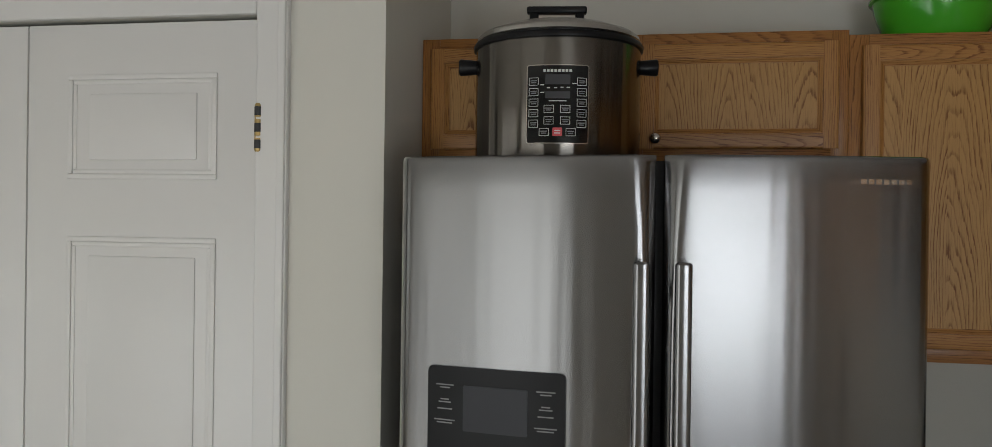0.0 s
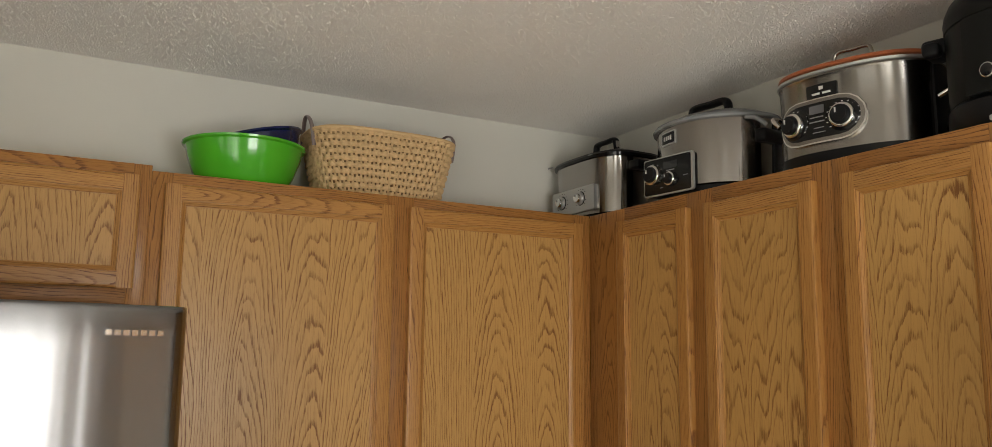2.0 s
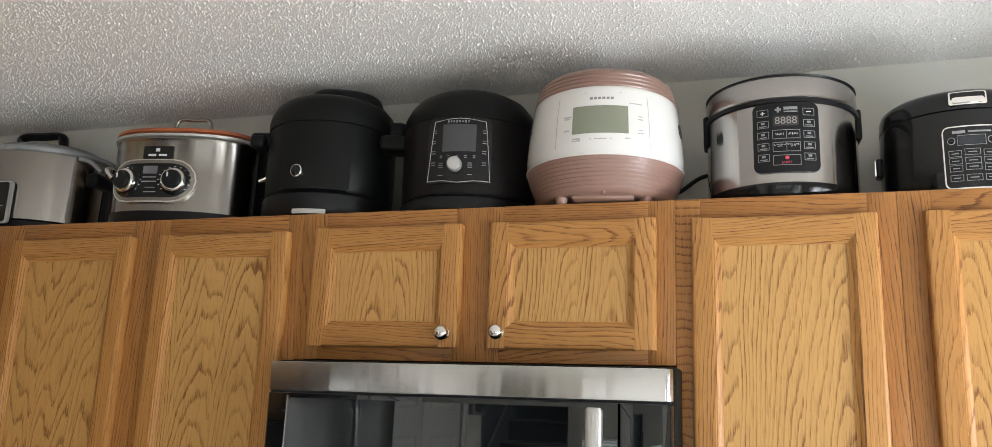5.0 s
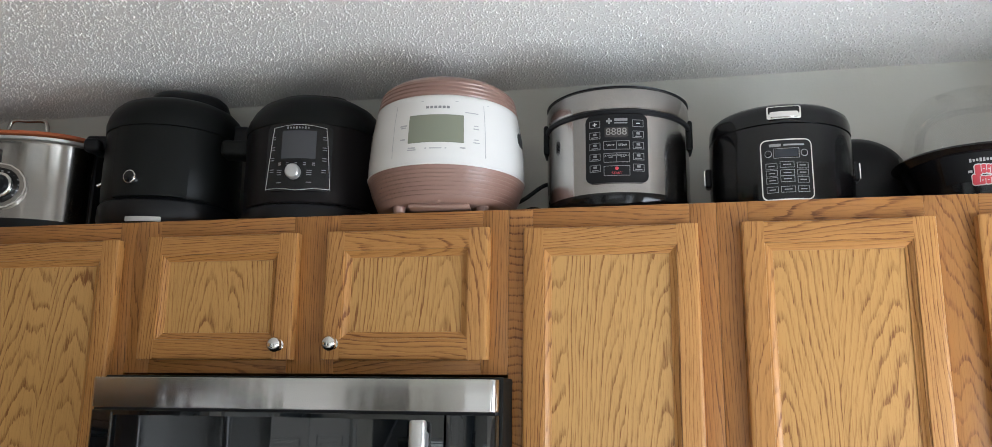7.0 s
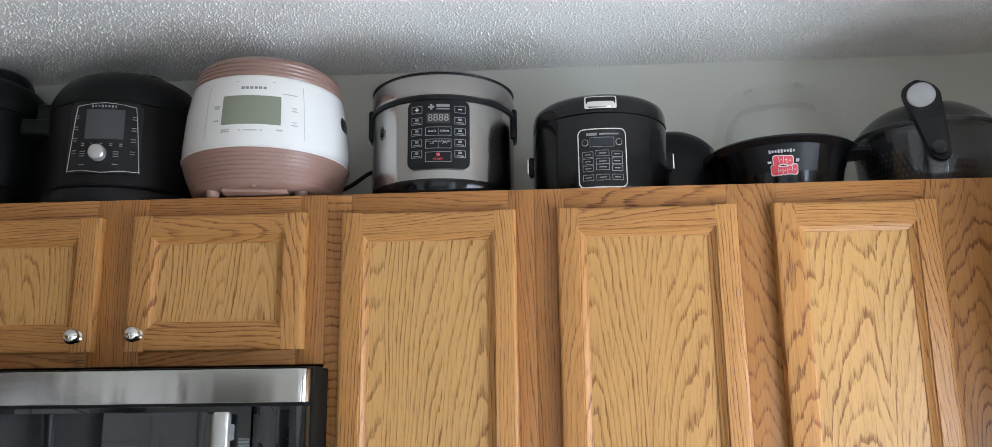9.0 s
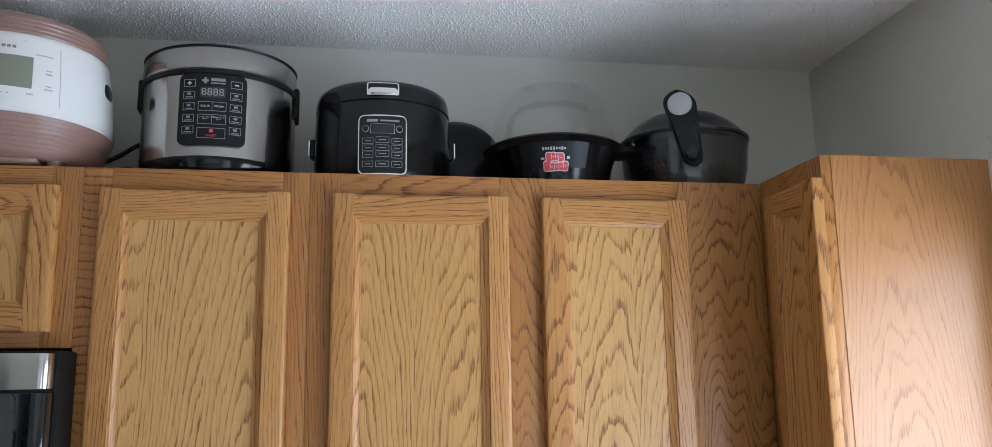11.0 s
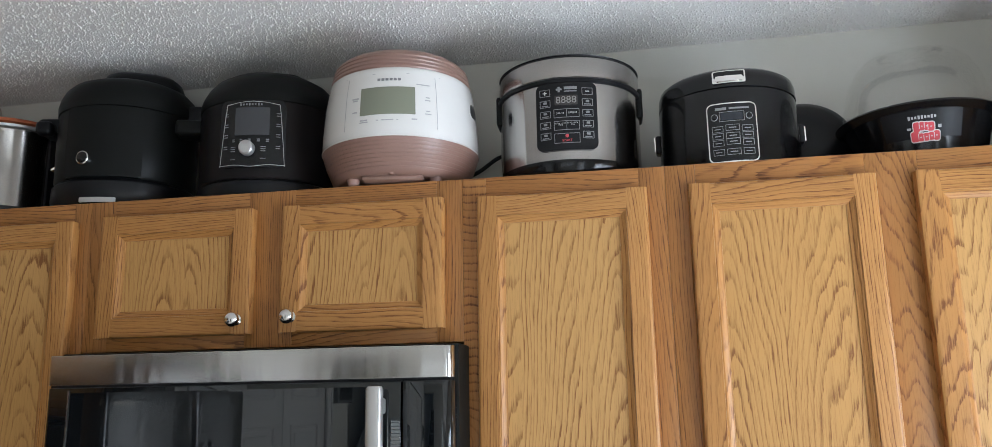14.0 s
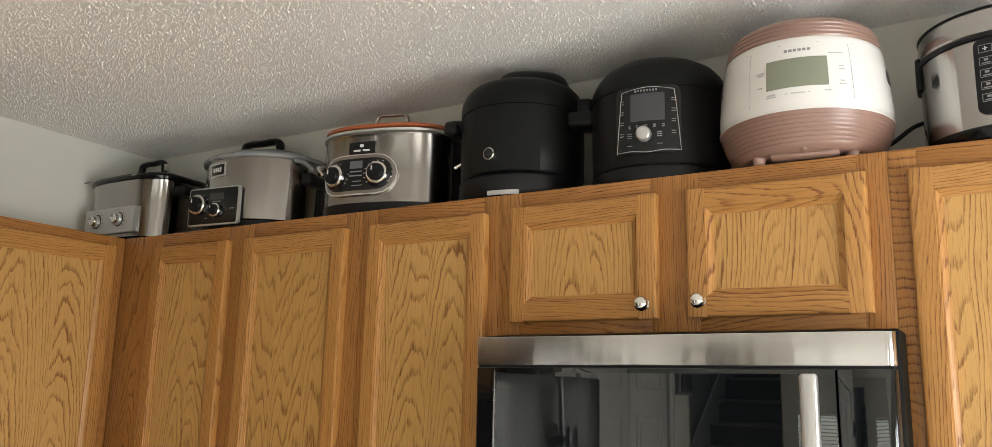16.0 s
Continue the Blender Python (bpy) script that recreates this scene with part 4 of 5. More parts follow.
# oval multi cooker: black panel with two dials
def squeezed(place):
    return lambda u, z, o: place(-0.037 + (u + 0.037) * 0.92, 0.013 + (z - 0.010) * 0.86, o)


mc = thing("slow_cooker", on_east(1.700, 2.074, 6), "oval brushed steel slow cooker with black dial panel and grey lid", "slow cooker", GROUP)
part("base", lathe([(-0.02, 0), (-0.006, 0.004), (-0.005, 0.022)], 0.171, 0.144, 1.92), BLACK, mc)
part("body", lathe([(-0.006, 0.0225), (-0.001, 0.026), (0, 0.10), (0.002, 0.188)], 0.168, 0.142, 1.92), STEEL_COOK, mc)
lid = part("lid", lathe([(0.002, 0.1885), (0.011, 0.190), (0.013, 0.195), (0.009, 0.201), (-0.004, 0.203), (-0.014, 0.209), (-0.04, 0.222), (-0.08, 0.232), (-0.115, 0.235)], 0.168, 0.142, 1.92), GREY_LID, mc, "grey enamelled lid")
lid_handle(lid, -0.085, 0.045, 0.226, 0.268, 0.0, 0.0095, BLACK, "black plastic bridge handle")
bm = bmesh.new()
box(0.140, 0.186, -0.045, 0.045, 0.125, 0.160, 0.012, 3, bm)
part("side_handle", bm, BLACK, mc)
part("side_handle", box(-0.186, -0.145, -0.045, 0.045, 0.125, 0.160, 0.012, 3), BLACK, mc)
for a, b in ((0.255, 0.36), (-0.36, -0.235)):
    part("end_cap", plate(oval_wall(0.169, 0.143, 1.92), a, b, 0.006, 0.184, 0.004, 0.01, 16), BLACK, mc)
part("handle_bracket", tube([(0.150, -0.070, 0.186), (0.174, -0.058, 0.180), (0.190, -0.040, 0.162)], 0.006, 10), GREY_LID, mc, "grey side handle bracket")
panel = part("control_panel", box(-0.120, 0.046, -0.146, -0.085, 0.014, 0.108, 0.006, 3), BLACK, mc, "silver framed black control panel")
fp = squeezed(flat_wall(-0.146))
part("panel_frame", plate(fp, -0.130, 0.056, 0.008, 0.124, 0.003, 0.008, 4, 0.004), SILVER, panel)
fp = squeezed(flat_wall(-0.149))
face = part("panel_face", plate(fp, -0.126, 0.048, 0.012, 0.120, 0.0015, 0.006, 4), BLACK_GLOSS, panel)
fp = squeezed(flat_wall(-0.1505))
knob(face, fp, -0.092, 0.073, 0.027, 0.020, CHROME, BLACK)
knob(face, fp, -0.026, 0.052, 0.0185, 0.018, CHROME, BLACK)
part("display", plate(fp, -0.052, 0.0, 0.084, 0.106, 0.0005, 0.001, 2), BLACK_GLASS, face)
marks(fp, [(-0.026, 0.079, 0.03, 0.003), (0.03, 0.055, 0.018, 0.002), (-0.060, 0.030, 0.01, 0.002)], 0.0006, INK_GREY, face)
tagged(part("print", marks_round(fp, -0.092, 0.073, 0.034, 0.0006, 9), INK_GREY, face), kind="stuff")
ow = oval_wall(0.170, 0.144, 1.92)
badge = part("badge", plate(ow, -0.075, -0.012, 0.142, 0.178, 0.002, 0.003, 4), SILVER, mc, "black badge with a silver border")
part("badge_face", plate(ow, -0.071, -0.016, 0.146, 0.174, 0.0026, 0.002, 4), BLACK_GLOSS, badge)
part("badge_mark", bars(ow, [(-0.057, 0.160, 0.007, 0.011), (-0.047, 0.160, 0.006, 0.011), (-0.038, 0.160, 0.007, 0.011), (-0.029, 0.160, 0.006, 0.013)], 0.0032), INK_WHITE, badge)

# oval slow cooker with a terracotta rim
tc = thing("slow_cooker", on_east(1.247, 2.066, 14), "oval brushed steel slow cooker with terracotta rim and two dials", "slow cooker", GROUP)
part("base", lathe([(-0.02, 0), (-0.004, 0.004), (-0.001, 0.028)], 0.172, 0.123, 2.5), BLACK, tc)
part("body", lathe([(-0.001, 0.0285), (-0.001, 0.10), (0.001, 0.186), (0.004, 0.192), (0.003, 0.196)], 0.169, 0.121, 2.5), STEEL_SATIN, tc)
part("rim", lathe([(-0.004, 0.1965), (0.006, 0.1975), (0.007, 0.203), (-0.002, 0.206)], 0.169, 0.121, 2.5), SILVER, tc)
lid = part("lid", lathe([(-0.003, 0.2065), (0.004, 0.209), (0.003, 0.216), (-0.012, 0.220), (-0.035, 0.226), (-0.08, 0.234), (-0.115, 0.236)], 0.169, 0.121, 2.5), ORANGE, tc, "terracotta coloured lid")
lid_handle(lid, -0.060, 0.034, 0.226, 0.276, 0.0, 0.0045, NICKEL, "thin metal wire handle", 1.0)
part("end_cap", plate(oval_wall(0.170, 0.122, 2.5), 0.195, 0.36, 0.006, 0.190, 0.004, 0.01, 16), BLACK, tc)
part("end_cap", plate(oval_wall(0.170, 0.122, 2.5), -0.36, -0.232, 0.006, 0.190, 0.004, 0.01, 16), BLACK, tc)
for s, d in ((1, 1.0), (-1, 0.9)):
    part("side_handle", tube([(s * 0.172, -0.04, 0.120), (s * d * 0.212, -0.035, 0.140), (s * d * 0.222, 0.0, 0.152), (s * d * 0.212, 0.035, 0.140), (s * 0.172, 0.04, 0.120)], 0.0055, 10), CHROME, tc, "chrome wire side handle")
tw = oval_wall(0.170, 0.122, 2.5)
ow = lambda u, z, o: tw(u - 0.006, 0.094 + (z - 0.094) * 0.9, o)
trim = part("control_panel", plate(ow, -0.137, 0.070, 0.040, 0.148, 0.006, 0.054, 20, 0.012), CHROME, tc, "chrome rimmed stadium shaped control panel")
part("bezel", plate(ow, -0.133, 0.066, 0.044, 0.145, 0.0066, 0.050, 20), STEEL_SATIN, trim)
face = part("panel_face", plate(ow, -0.124, 0.057, 0.052, 0.137, 0.0072, 0.042, 20), BLACK_GLOSS, trim)
for u in (-0.089, 0.022):
    part("dial_surround", disc_on(lambda a, b, o: ow(a, b, o + 0.0068), u, 0.096, 0.037, 0.0014), BLACK_GLOSS, face)
    knob(face, lambda a, b, o: ow(a, b, o + 0.0082), u, 0.094, 0.027, 0.020, CHROME, BLACK)
    tagged(part("print", marks_round(lambda a, b, o: ow(a, b, o + 0.0082), u, 0.094, 0.034, 0.0006, 13), INK_WHITE, face), kind="stuff")
part("display", plate(ow, -0.050, -0.017, 0.110, 0.130, 0.0080, 0.002, 3), SCREEN, face)
marks(ow, [(-0.034, 0.102, 0.03, 0.003), (-0.034, 0.091, 0.034, 0.003), (-0.030, 0.076, 0.022, 0.002), (-0.030, 0.065, 0.028, 0.002)], 0.0078, INK_GREY, face)
badge = part("badge", plate(ow, -0.058, 0.010, 0.151, 0.182, 0.003, 0.002, 4), BLACK_GLOSS, tc, "black maker's badge")
part("badge_mark", bars(ow, [(-0.024, 0.172, 0.009, 0.008), (-0.036, 0.159, 0.018, 0.005), (-0.012, 0.159, 0.018, 0.005)], 0.0036), INK_WHITE, badge)

part("power_cable", tube([(0.150, 0.03, 0.03), (0.182, -0.02, 0.065), (0.196, -0.045, 0.05), (0.186, -0.06, 0.010), (0.180, -0.03, 0.006)], 0.0038, 10), BLACK, tc)

# black pressure cooker with a crisping lid
pc = thing("pressure_cooker", on_east(0.885, 2.065, 15) @ Matrix.Diagonal((1, 1, 1.07, 1)), "large matt black pressure cooker with domed crisping lid", "pressure cooker", GROUP)
part("base", lathe([(-0.018, 0), (-0.004, 0.003), (0.004, 0.02), (0.003, 0.045), (-0.004, 0.052)], 0.137, n=72), BLACK, pc)
part("body", lathe([(-0.004, 0.0525), (0.0, 0.058), (0.001, 0.12), (0.0, 0.188)], 0.137, n=72), BLACK_MATT, pc)
lid = part("lid", lathe([(-0.001, 0.1885), (0.002, 0.190), (0.003, 0.206), (0.0, 0.220), (-0.008, 0.236), (-0.020, 0.248), (-0.040, 0.257), (-0.075, 0.262), (-0.115, 0.263)], 0.137, n=72), BLACK_MATT, pc, "matt black domed lid")
part("lid_grip", lathe([(0.004, 0.0), (0.002, 0.014), (-0.004, 0.026), (-0.016, 0.034), (-0.035, 0.037)], 0.080, 0.056, 2.6), BLACK, lid, "raised black lid grip", pose(0.022, 0.0, 0.2545, 0, 5, 0))
cw = oval_wall(0.137)
pn = part("control_panel", plate(cw, -0.078, 0.070, 0.052, 0.186, 0.008, 0.006, 14, 0.006), BLACK_MATT, pc, "black front panel")
part("dial", disc_on(lambda a, b, o: cw(a, b, o + 0.008), -0.030, 0.084, 0.0130, 0.012, rim=0.001), CHROME, pn, "chrome ringed dial")
part("dial_cap", disc_on(lambda a, b, o: cw(a, b, o + 0.008), -0.030, 0.084, 0.0108, 0.0135), BLACK_GLOSS, pn)
part("sticker", plate(oval_wall(0.1415), -0.040, 0.030, 0.004, 0.013, 0.0006, 0.002, 8), SILVER, pc, "pale sticker on the base")
for s in (-1, 1):
    part("side_handle", box(s * 0.153 - 0.026, s * 0.153 + 0.026, -0.034, 0.034, 0.165, 0.196, 0.010, 3), BLACK, pc)
part("steam_valve", lathe([(0, 0.26), (0, 0.276), (-0.004, 0.280)], 0.013, n=20, caps=True), BLACK, pc).location = (0.05, 0.075, -0.012)
part("lid_hinge", box(0.112, 0.168, -0.045, 0.045, 0.178, 0.222, 0.014, 3), BLACK, pc)
part("latch", box(-0.164, -0.132, -0.075, -0.045, 0.152, 0.178, 0.008, 3), BLACK, pc)

# black electric pressure cooker with a dial and display
ip = thing("pressure_cooker", on_east(0.562, 2.065, 16) @ Matrix.Diagonal((1, 1, 1.04, 1)), "charcoal black electric pressure cooker with silver dial and display", "pressure cooker", GROUP)
part("base", lathe([(-0.016, 0), (0.0, 0.003), (0.003, 0.018), (0.001, 0.026), (-0.004, 0.029)], 0.138, n=72), BLACK, ip)
part("body", lathe([(-0.004, 0.0295), (-0.001, 0.033), (0.0, 0.09), (0.0, 0.178)], 0.138, n=72), CHARCOAL, ip)
lid = part("lid", lathe([(0.0, 0.1785), (0.003, 0.180), (0.004, 0.192), (0.000, 0.205), (-0.009, 0.222), (-0.022, 0.237), (-0.044, 0.250), (-0.080, 0.259), (-0.118, 0.262)], 0.136, n=72), BLACK_MATT, ip, "matt black domed lid")
part("lid_grip", lathe([(0.0, 0.252), (0.001, 0.262), (-0.006, 0.272), (-0.02, 0.276)], 0.062, 0.034, 2.8), BLACK, lid)
for s in (-1, 1):
    part("side_handle", box(s * 0.160 - 0.028, s * 0.160 + 0.028, -0.027, 0.027, 0.145, 0.176, 0.008, 3), BLACK_MATT, ip)
side_wall = oval_wall(0.138)
cw = lambda u, z, o: side_wall(u - 0.013, z, o)
face = part("control_panel", plate(cw, -0.064, 0.062, 0.050, 0.178, 0.004, 0.014, 16, 0.004), BLACK_GLOSS, ip, "gloss black control panel with a silver border")
rim = [(-0.061, 0.056), (-0.0605, 0.058), (-0.055, 0.120), (-0.050, 0.164), (-0.044, 0.170), (0.0, 0.1745), (0.044, 0.170), (0.050, 0.164), (0.055, 0.120), (0.0605, 0.058), (0.061, 0.056), (0.057, 0.0545), (0.030, 0.0545), (0.0, 0.051), (-0.030, 0.0545), (-0.057, 0.0545), (-0.061, 0.056)]
part("border", tube([cw(u, z, 0.0044) for u, z in rim], 0.0007, 6, steps=3), SILVER, face)
part("display", plate(cw, -0.032, 0.032, 0.110, 0.163, 0.0048, 0.001, 8), DIM_LCD, face, "grey display")
dial = part("dial", disc_on(lambda a, b, o: cw(a, b, o + 0.004), -0.006, 0.084, 0.0138, 0.014, dome=0.002), SILVER, face, "silver dial")
marks(cw, [(x, z, 0.005, 0.0016) for x in (-0.034, -0.019, -0.003, 0.013, 0.029) for z in (0.102, 0.0985)] +
     [(x, z + d, 0.008, 0.0013) for x in (-0.050, 0.048) for z in (0.152, 0.132, 0.112, 0.090) for d in (0.0, -0.0045)] +
     [(x, z, 0.009, 0.0013) for x in (-0.034, 0.022) for z in (0.088, 0.084, 0.080)] + [(-0.034, 0.065, 0.010, 0.0012), (0.022, 0.066, 0.010, 0.0012)], 0.0048, INK_GREY, face)
part("badge", bars(cw, [(-0.022 + 0.0055 * i, 0.1685, 0.0028, 0.0034 if i % 3 else 0.0048) for i in range(8)], 0.0050), INK_GREY, face)

# white and rose rice cooker, overhanging the edge a little
rc = thing("rice_cooker", on_east(0.270, 2.018, 9) @ Matrix.Diagonal((1, 1, 0.93, 1)), "white and rose brown rice cooker with a green-grey display", "rice cooker", GROUP)
prof = lambda z: float(np.interp(z, [0.0, 0.02, 0.05, 0.078, 0.11, 0.17, 0.222, 0.25, 0.262], [-0.030, -0.020, -0.008, 0.0, -0.0005, -0.005, -0.013, -0.019, -0.024]))
low = [(-0.034, 0.012), (-0.026, 0.014)]
z = 0.020
while z < 0.070:
    low += [(prof(z) - 0.0012, z), (prof(z), z + 0.0012), (prof(z + 0.004), z + 0.0048), (prof(z + 0.005) - 0.0012, z + 0.0060)]
    z += 0.0075
part("base", lathe(low + [(0.0, 0.0775)], 0.149, 0.156, n=96), ROSE, rc, "rose brown ribbed base")
part("shell", lathe([(0.0, 0.078), (0.0012, 0.080)] + [(prof(z), z) for z in np.linspace(0.084, 0.218, 16)] + [(prof(0.220) - 0.002, 0.2205)], 0.149, 0.156, n=96), WHITE_GLOSS, rc, "glossy white shell")
crown = [(prof(0.221) - 0.002, 0.221)]
z = 0.223
while z < 0.250:
    crown += [(prof(z) + 0.0, z + 0.001), (prof(z + 0.005), z + 0.006), (prof(z + 0.006) - 0.0020, z + 0.0068)]
    z += 0.0085
part("lid", lathe(crown + [(-0.026, 0.260), (-0.034, 0.266), (-0.060, 0.269), (-0.12, 0.270)], 0.149, 0.156, n=96), ROSE, rc, "rose brown ribbed lid")
for u, v in ((-0.075, -0.085), (0.075, -0.085), (-0.075, 0.09), (0.075, 0.09)):
    part("foot", lathe([(-0.003, 0.0), (0.0, 0.002), (0.003, 0.02)], 0.010, n=20), ROSE, rc, "", pose(u, v, 0))
part("latch", lathe([(0, 0.0), (0, 0.006), (-0.002, 0.008)], 0.007, n=16), ROSE, rc, "", pose(0.0, -0.122, 0.016, 70, 0, 0))
part("drip_tray", box(-0.055, 0.055, -0.115, -0.06, 0.004, 0.013, 0.004), ROSE, rc)
rw = oval_wall(0.149, 0.156, 2.0, prof)
part("display", plate(rw, -0.056, 0.046, 0.121, 0.177, 0.0012, 0.001, 12), SCREEN_GREEN, rc, "green-grey display")
part("seam", bars(rw, [(0.0, 0.206, 0.20, 0.0009)], 0.0006), INK_PALE, rc)
part("badge", bars(rw, [(-0.022 + 0.0078 * i, 0.193, 0.0056, 0.0050) for i in range(6)], 0.0009), INK_GREY, rc, "grey maker's name plate")
marks(rw, [(-0.068, 0.158, 0.014, 0.0028), (-0.068, 0.154, 0.010, 0.0022), (-0.068, 0.130, 0.010, 0.0026), (0.070, 0.158, 0.008, 0.0018), (0.070, 0.152, 0.010, 0.0018), (0.070, 0.130, 0.008, 0.0018), (0.070, 0.124, 0.012, 0.0018),
     (-0.048, 0.111, 0.014, 0.0026), (-0.048, 0.107, 0.016, 0.0020), (-0.004, 0.109, 0.022, 0.0018), (-0.022, 0.109, 0.003, 0.002), (0.014, 0.109, 0.003, 0.002), (0.044, 0.111, 0.010, 0.0024), (0.062, 0.184, 0.026, 0.0016)], 0.0009, INK_PALE, rc)
for s in (-1, 1):
    part("carry_slot", plate(rw, s * 0.205 - 0.018, s * 0.205 + 0.018, 0.150, 0.178, 0.0008, 0.012, 8), BLACK, rc)
for u in (-0.090, 0.088):
    part("panel_seam", bars(rw, [(u, 0.150, 0.0009, 0.108)], 0.0005), INK_PALE, rc)
cable = part("power_cable", tube([(0.11, 0.07, 0.05), (0.148, 0.085, 0.075), (0.185, 0.09, 0.105), (0.22, 0.105, 0.12)], 0.0045, 10), BLACK, rc)
part("power_cable", tube([(0.12, 0.10, 0.008), (0.15, 0.09, 0.050), (0.182, 0.09, 0.050), (0.192, 0.09, 0.020), (0.188, 0.085, 0.006)], 0.0042, 10), BLACK, rc)

# steel multicooker with a black button panel
mk = thing("multi_cooker", on_east(-0.052, 2.065, 3), "round brushed steel multicooker with black button panel", "multi cooker", GROUP)
part("base", lathe([(-0.018, 0), (-0.006, 0.003), (0.0, 0.016), (0.0005, 0.027)], 0.133, n=72), BLACK_GLOSS, mk)
part("body", lathe([(0.0005, 0.0275), (0.0005, 0.10), (0.0005, 0.168)], 0.132, n=72), STEEL_COOK, mk)
part("seal_ring", lathe([(0.0005, 0.1685), (0.004, 0.170), (0.005, 0.176), (0.002, 0.179)], 0.132, n=72), BLACK, mk)
lid = part("lid", lathe([(0.002, 0.1795), (0.003, 0.184), (0.001, 0.212), (-0.001, 0.219)], 0.132, n=72), STEEL_COOK, mk, "brushed steel lid band")
part("lid_top", lathe([(0.001, 0.2195), (0.002, 0.221), (-0.004, 0.225), (-0.02, 0.228), (-0.09, 0.234), (-0.12, 0.235)], 0.132, n=72), BLACK, lid)
for s in (-1, 1):
    part("side_handle", box(s * 0.133 - 0.006, s * 0.133 + 0.006, -0.026, 0.026, 0.132, 0.190, 0.005, 3), BLACK_MATT, mk)
cw = oval_wall(0.1325)
face = part("control_panel", plate(cw, -0.054, 0.054, 0.044, 0.168, 0.004, 0.012, 14, 0.004), BLACK, mk, "black control panel with outlined buttons")
cwp = lambda u, z, o: cw(u, z, o + 0.004)
part("display", plate(cwp, -0.020, 0.020, 0.126, 0.144, 0.0005, 0.002, 6), plain("unlit_display", (0.05, 0.045, 0.042), 0.2, grain=0.0), face)
part("numerals", lettering(cwp, "8888", 0.0, 0.135, 0.018, 0.0008), plain("grey_segments", (0.20, 0.19, 0.175), 0.4, grain=0.0), face, "grey seven-segment numerals")
part("badge", bars(cwp, [(-0.012, 0.1555, 0.0035, 0.010), (-0.012, 0.1555, 0.010, 0.0035), (0.008, 0.1575, 0.022, 0.0050), (0.008, 0.1515, 0.022, 0.0020)], 0.0008), INK_GREY, face)
for u in (-0.037, 0.037):
    for i, zc in enumerate((0.151, 0.1305, 0.1105, 0.0905, 0.0705)):
        b = part("button", outline(cwp, u - 0.0095, u + 0.0095, zc - 0.0065, zc + 0.0065, 0.0008, 0.0006), INK_GREY, face)
        if i:
            part("icon", bars(cwp, [(u, zc + 0.002, 0.006, 0.004), (u, zc - 0.0035, 0.012, 0.0016)], 0.0006), INK_GREY, b)
        else:
            part("icon", bars(cwp, [(u, zc, 0.007, 0.0016)] + ([(u, zc, 0.0016, 0.007)] if u < 0 else []), 0.0006), INK_WHITE, b)
for z0, z1, words in ((0.103, 0.119, (("SAUTE", -0.0105), ("STEAM", 0.0105))), (0.080, 0.097, (("SLOW COOK\nHIGH", -0.0105), ("SLOW COOK\nLOW", 0.0105)))):
    b = part("button", outline(cwp, -0.022, 0.022, z0, z1, 0.0008, 0.0006), INK_GREY, face)
    part("divider", bars(cwp, [(0.0, (z0 + z1) / 2, 0.0008, z1 - z0 - 0.003)], 0.0006), INK_GREY, b)
    for text, u in words:
        part("lettering", lettering(cwp, text, u, (z0 + z1) / 2 + (0.0022 if "\n" in text else 0), 0.0031 if "\n" in text else 0.0048, 0.0008), INK_WHITE, b)
b = part("button", outline(cwp, -0.022, 0.022, 0.056, 0.074, 0.0008, 0.0006), INK_GREY, face)
part("lettering", lettering(cwp, "START", 0.0, 0.0605, 0.0058, 0.0008), INK_RED, b)
part("icon", disc_on(cwp, 0.0, 0.069, 0.0032, 0.0008, 16), INK_RED, b)

# black rice cooker with a chrome latch
ar = thing("rice_cooker", on_east(-0.345, 2.065, -2) @ Matrix.Diagonal((1, 1, 1.055, 1)), "gloss black rice cooker with chrome latch and framed buttons", "rice cooker", GROUP)
part("body", lathe([(-0.014, 0), (-0.004, 0.003), (0.0, 0.02), (0.0015, 0.07), (-0.001, 0.128), (-0.002, 0.132)], 0.124, n=72), BLACK_GLOSS, ar)
lid = part("lid", lathe([(-0.003, 0.1325), (-0.0005, 0.134), (-0.0015, 0.152), (-0.005, 0.1625), (-0.014, 0.169), (-0.05, 0.175), (-0.10, 0.178)], 0.124, n=72), BLACK_GLOSS, ar, "gloss black lid")
cw = oval_wall(0.1225)
latch = part("latch", plate(cw, -0.027, 0.027, 0.139, 0.160, 0.005, 0.003, 8, 0.012), CHROME, lid, "chrome lid latch")
part("latch_recess", plate(cw, -0.0245, 0.0245, 0.1475, 0.1585, 0.0056, 0.002, 8), BLACK_GLOSS, latch)
part("latch_tab", plate(cw, -0.022, 0.022, 0.1415, 0.150, 0.0085, 0.003, 8, 0.006), CHROME, latch)
cw = oval_wall(0.1255)
trim = part("control_panel", plate(cw, -0.041, 0.041, 0.004, 0.104, 0.004, 0.010, 12, 0.004), CHROME, ar, "chrome framed black button panel")
face = part("panel_face", plate(cw, -0.0388, 0.0388, 0.0062, 0.1018, 0.0050, 0.008, 12), BLACK_GLOSS, trim)
cwa = lambda u, z, o: cw(u, 0.002 + z * 0.90, o + 0.005)
part("display_frame", outline(cwa, -0.020, 0.020, 0.078, 0.096, 0.0007, 0.0006), INK_GREY, face)
part("display", plate(cwa, -0.018, 0.018, 0.080, 0.094, 0.0005, 0.001, 4), plain("dark_blue_lcd", (0.018, 0.020, 0.026), 0.2, grain=0.0), face)
part("badge", bars(cwa, [(-0.017, 0.102, 0.018, 0.005), (0.012, 0.102, 0.032, 0.003)], 0.0006), INK_GREY, face)
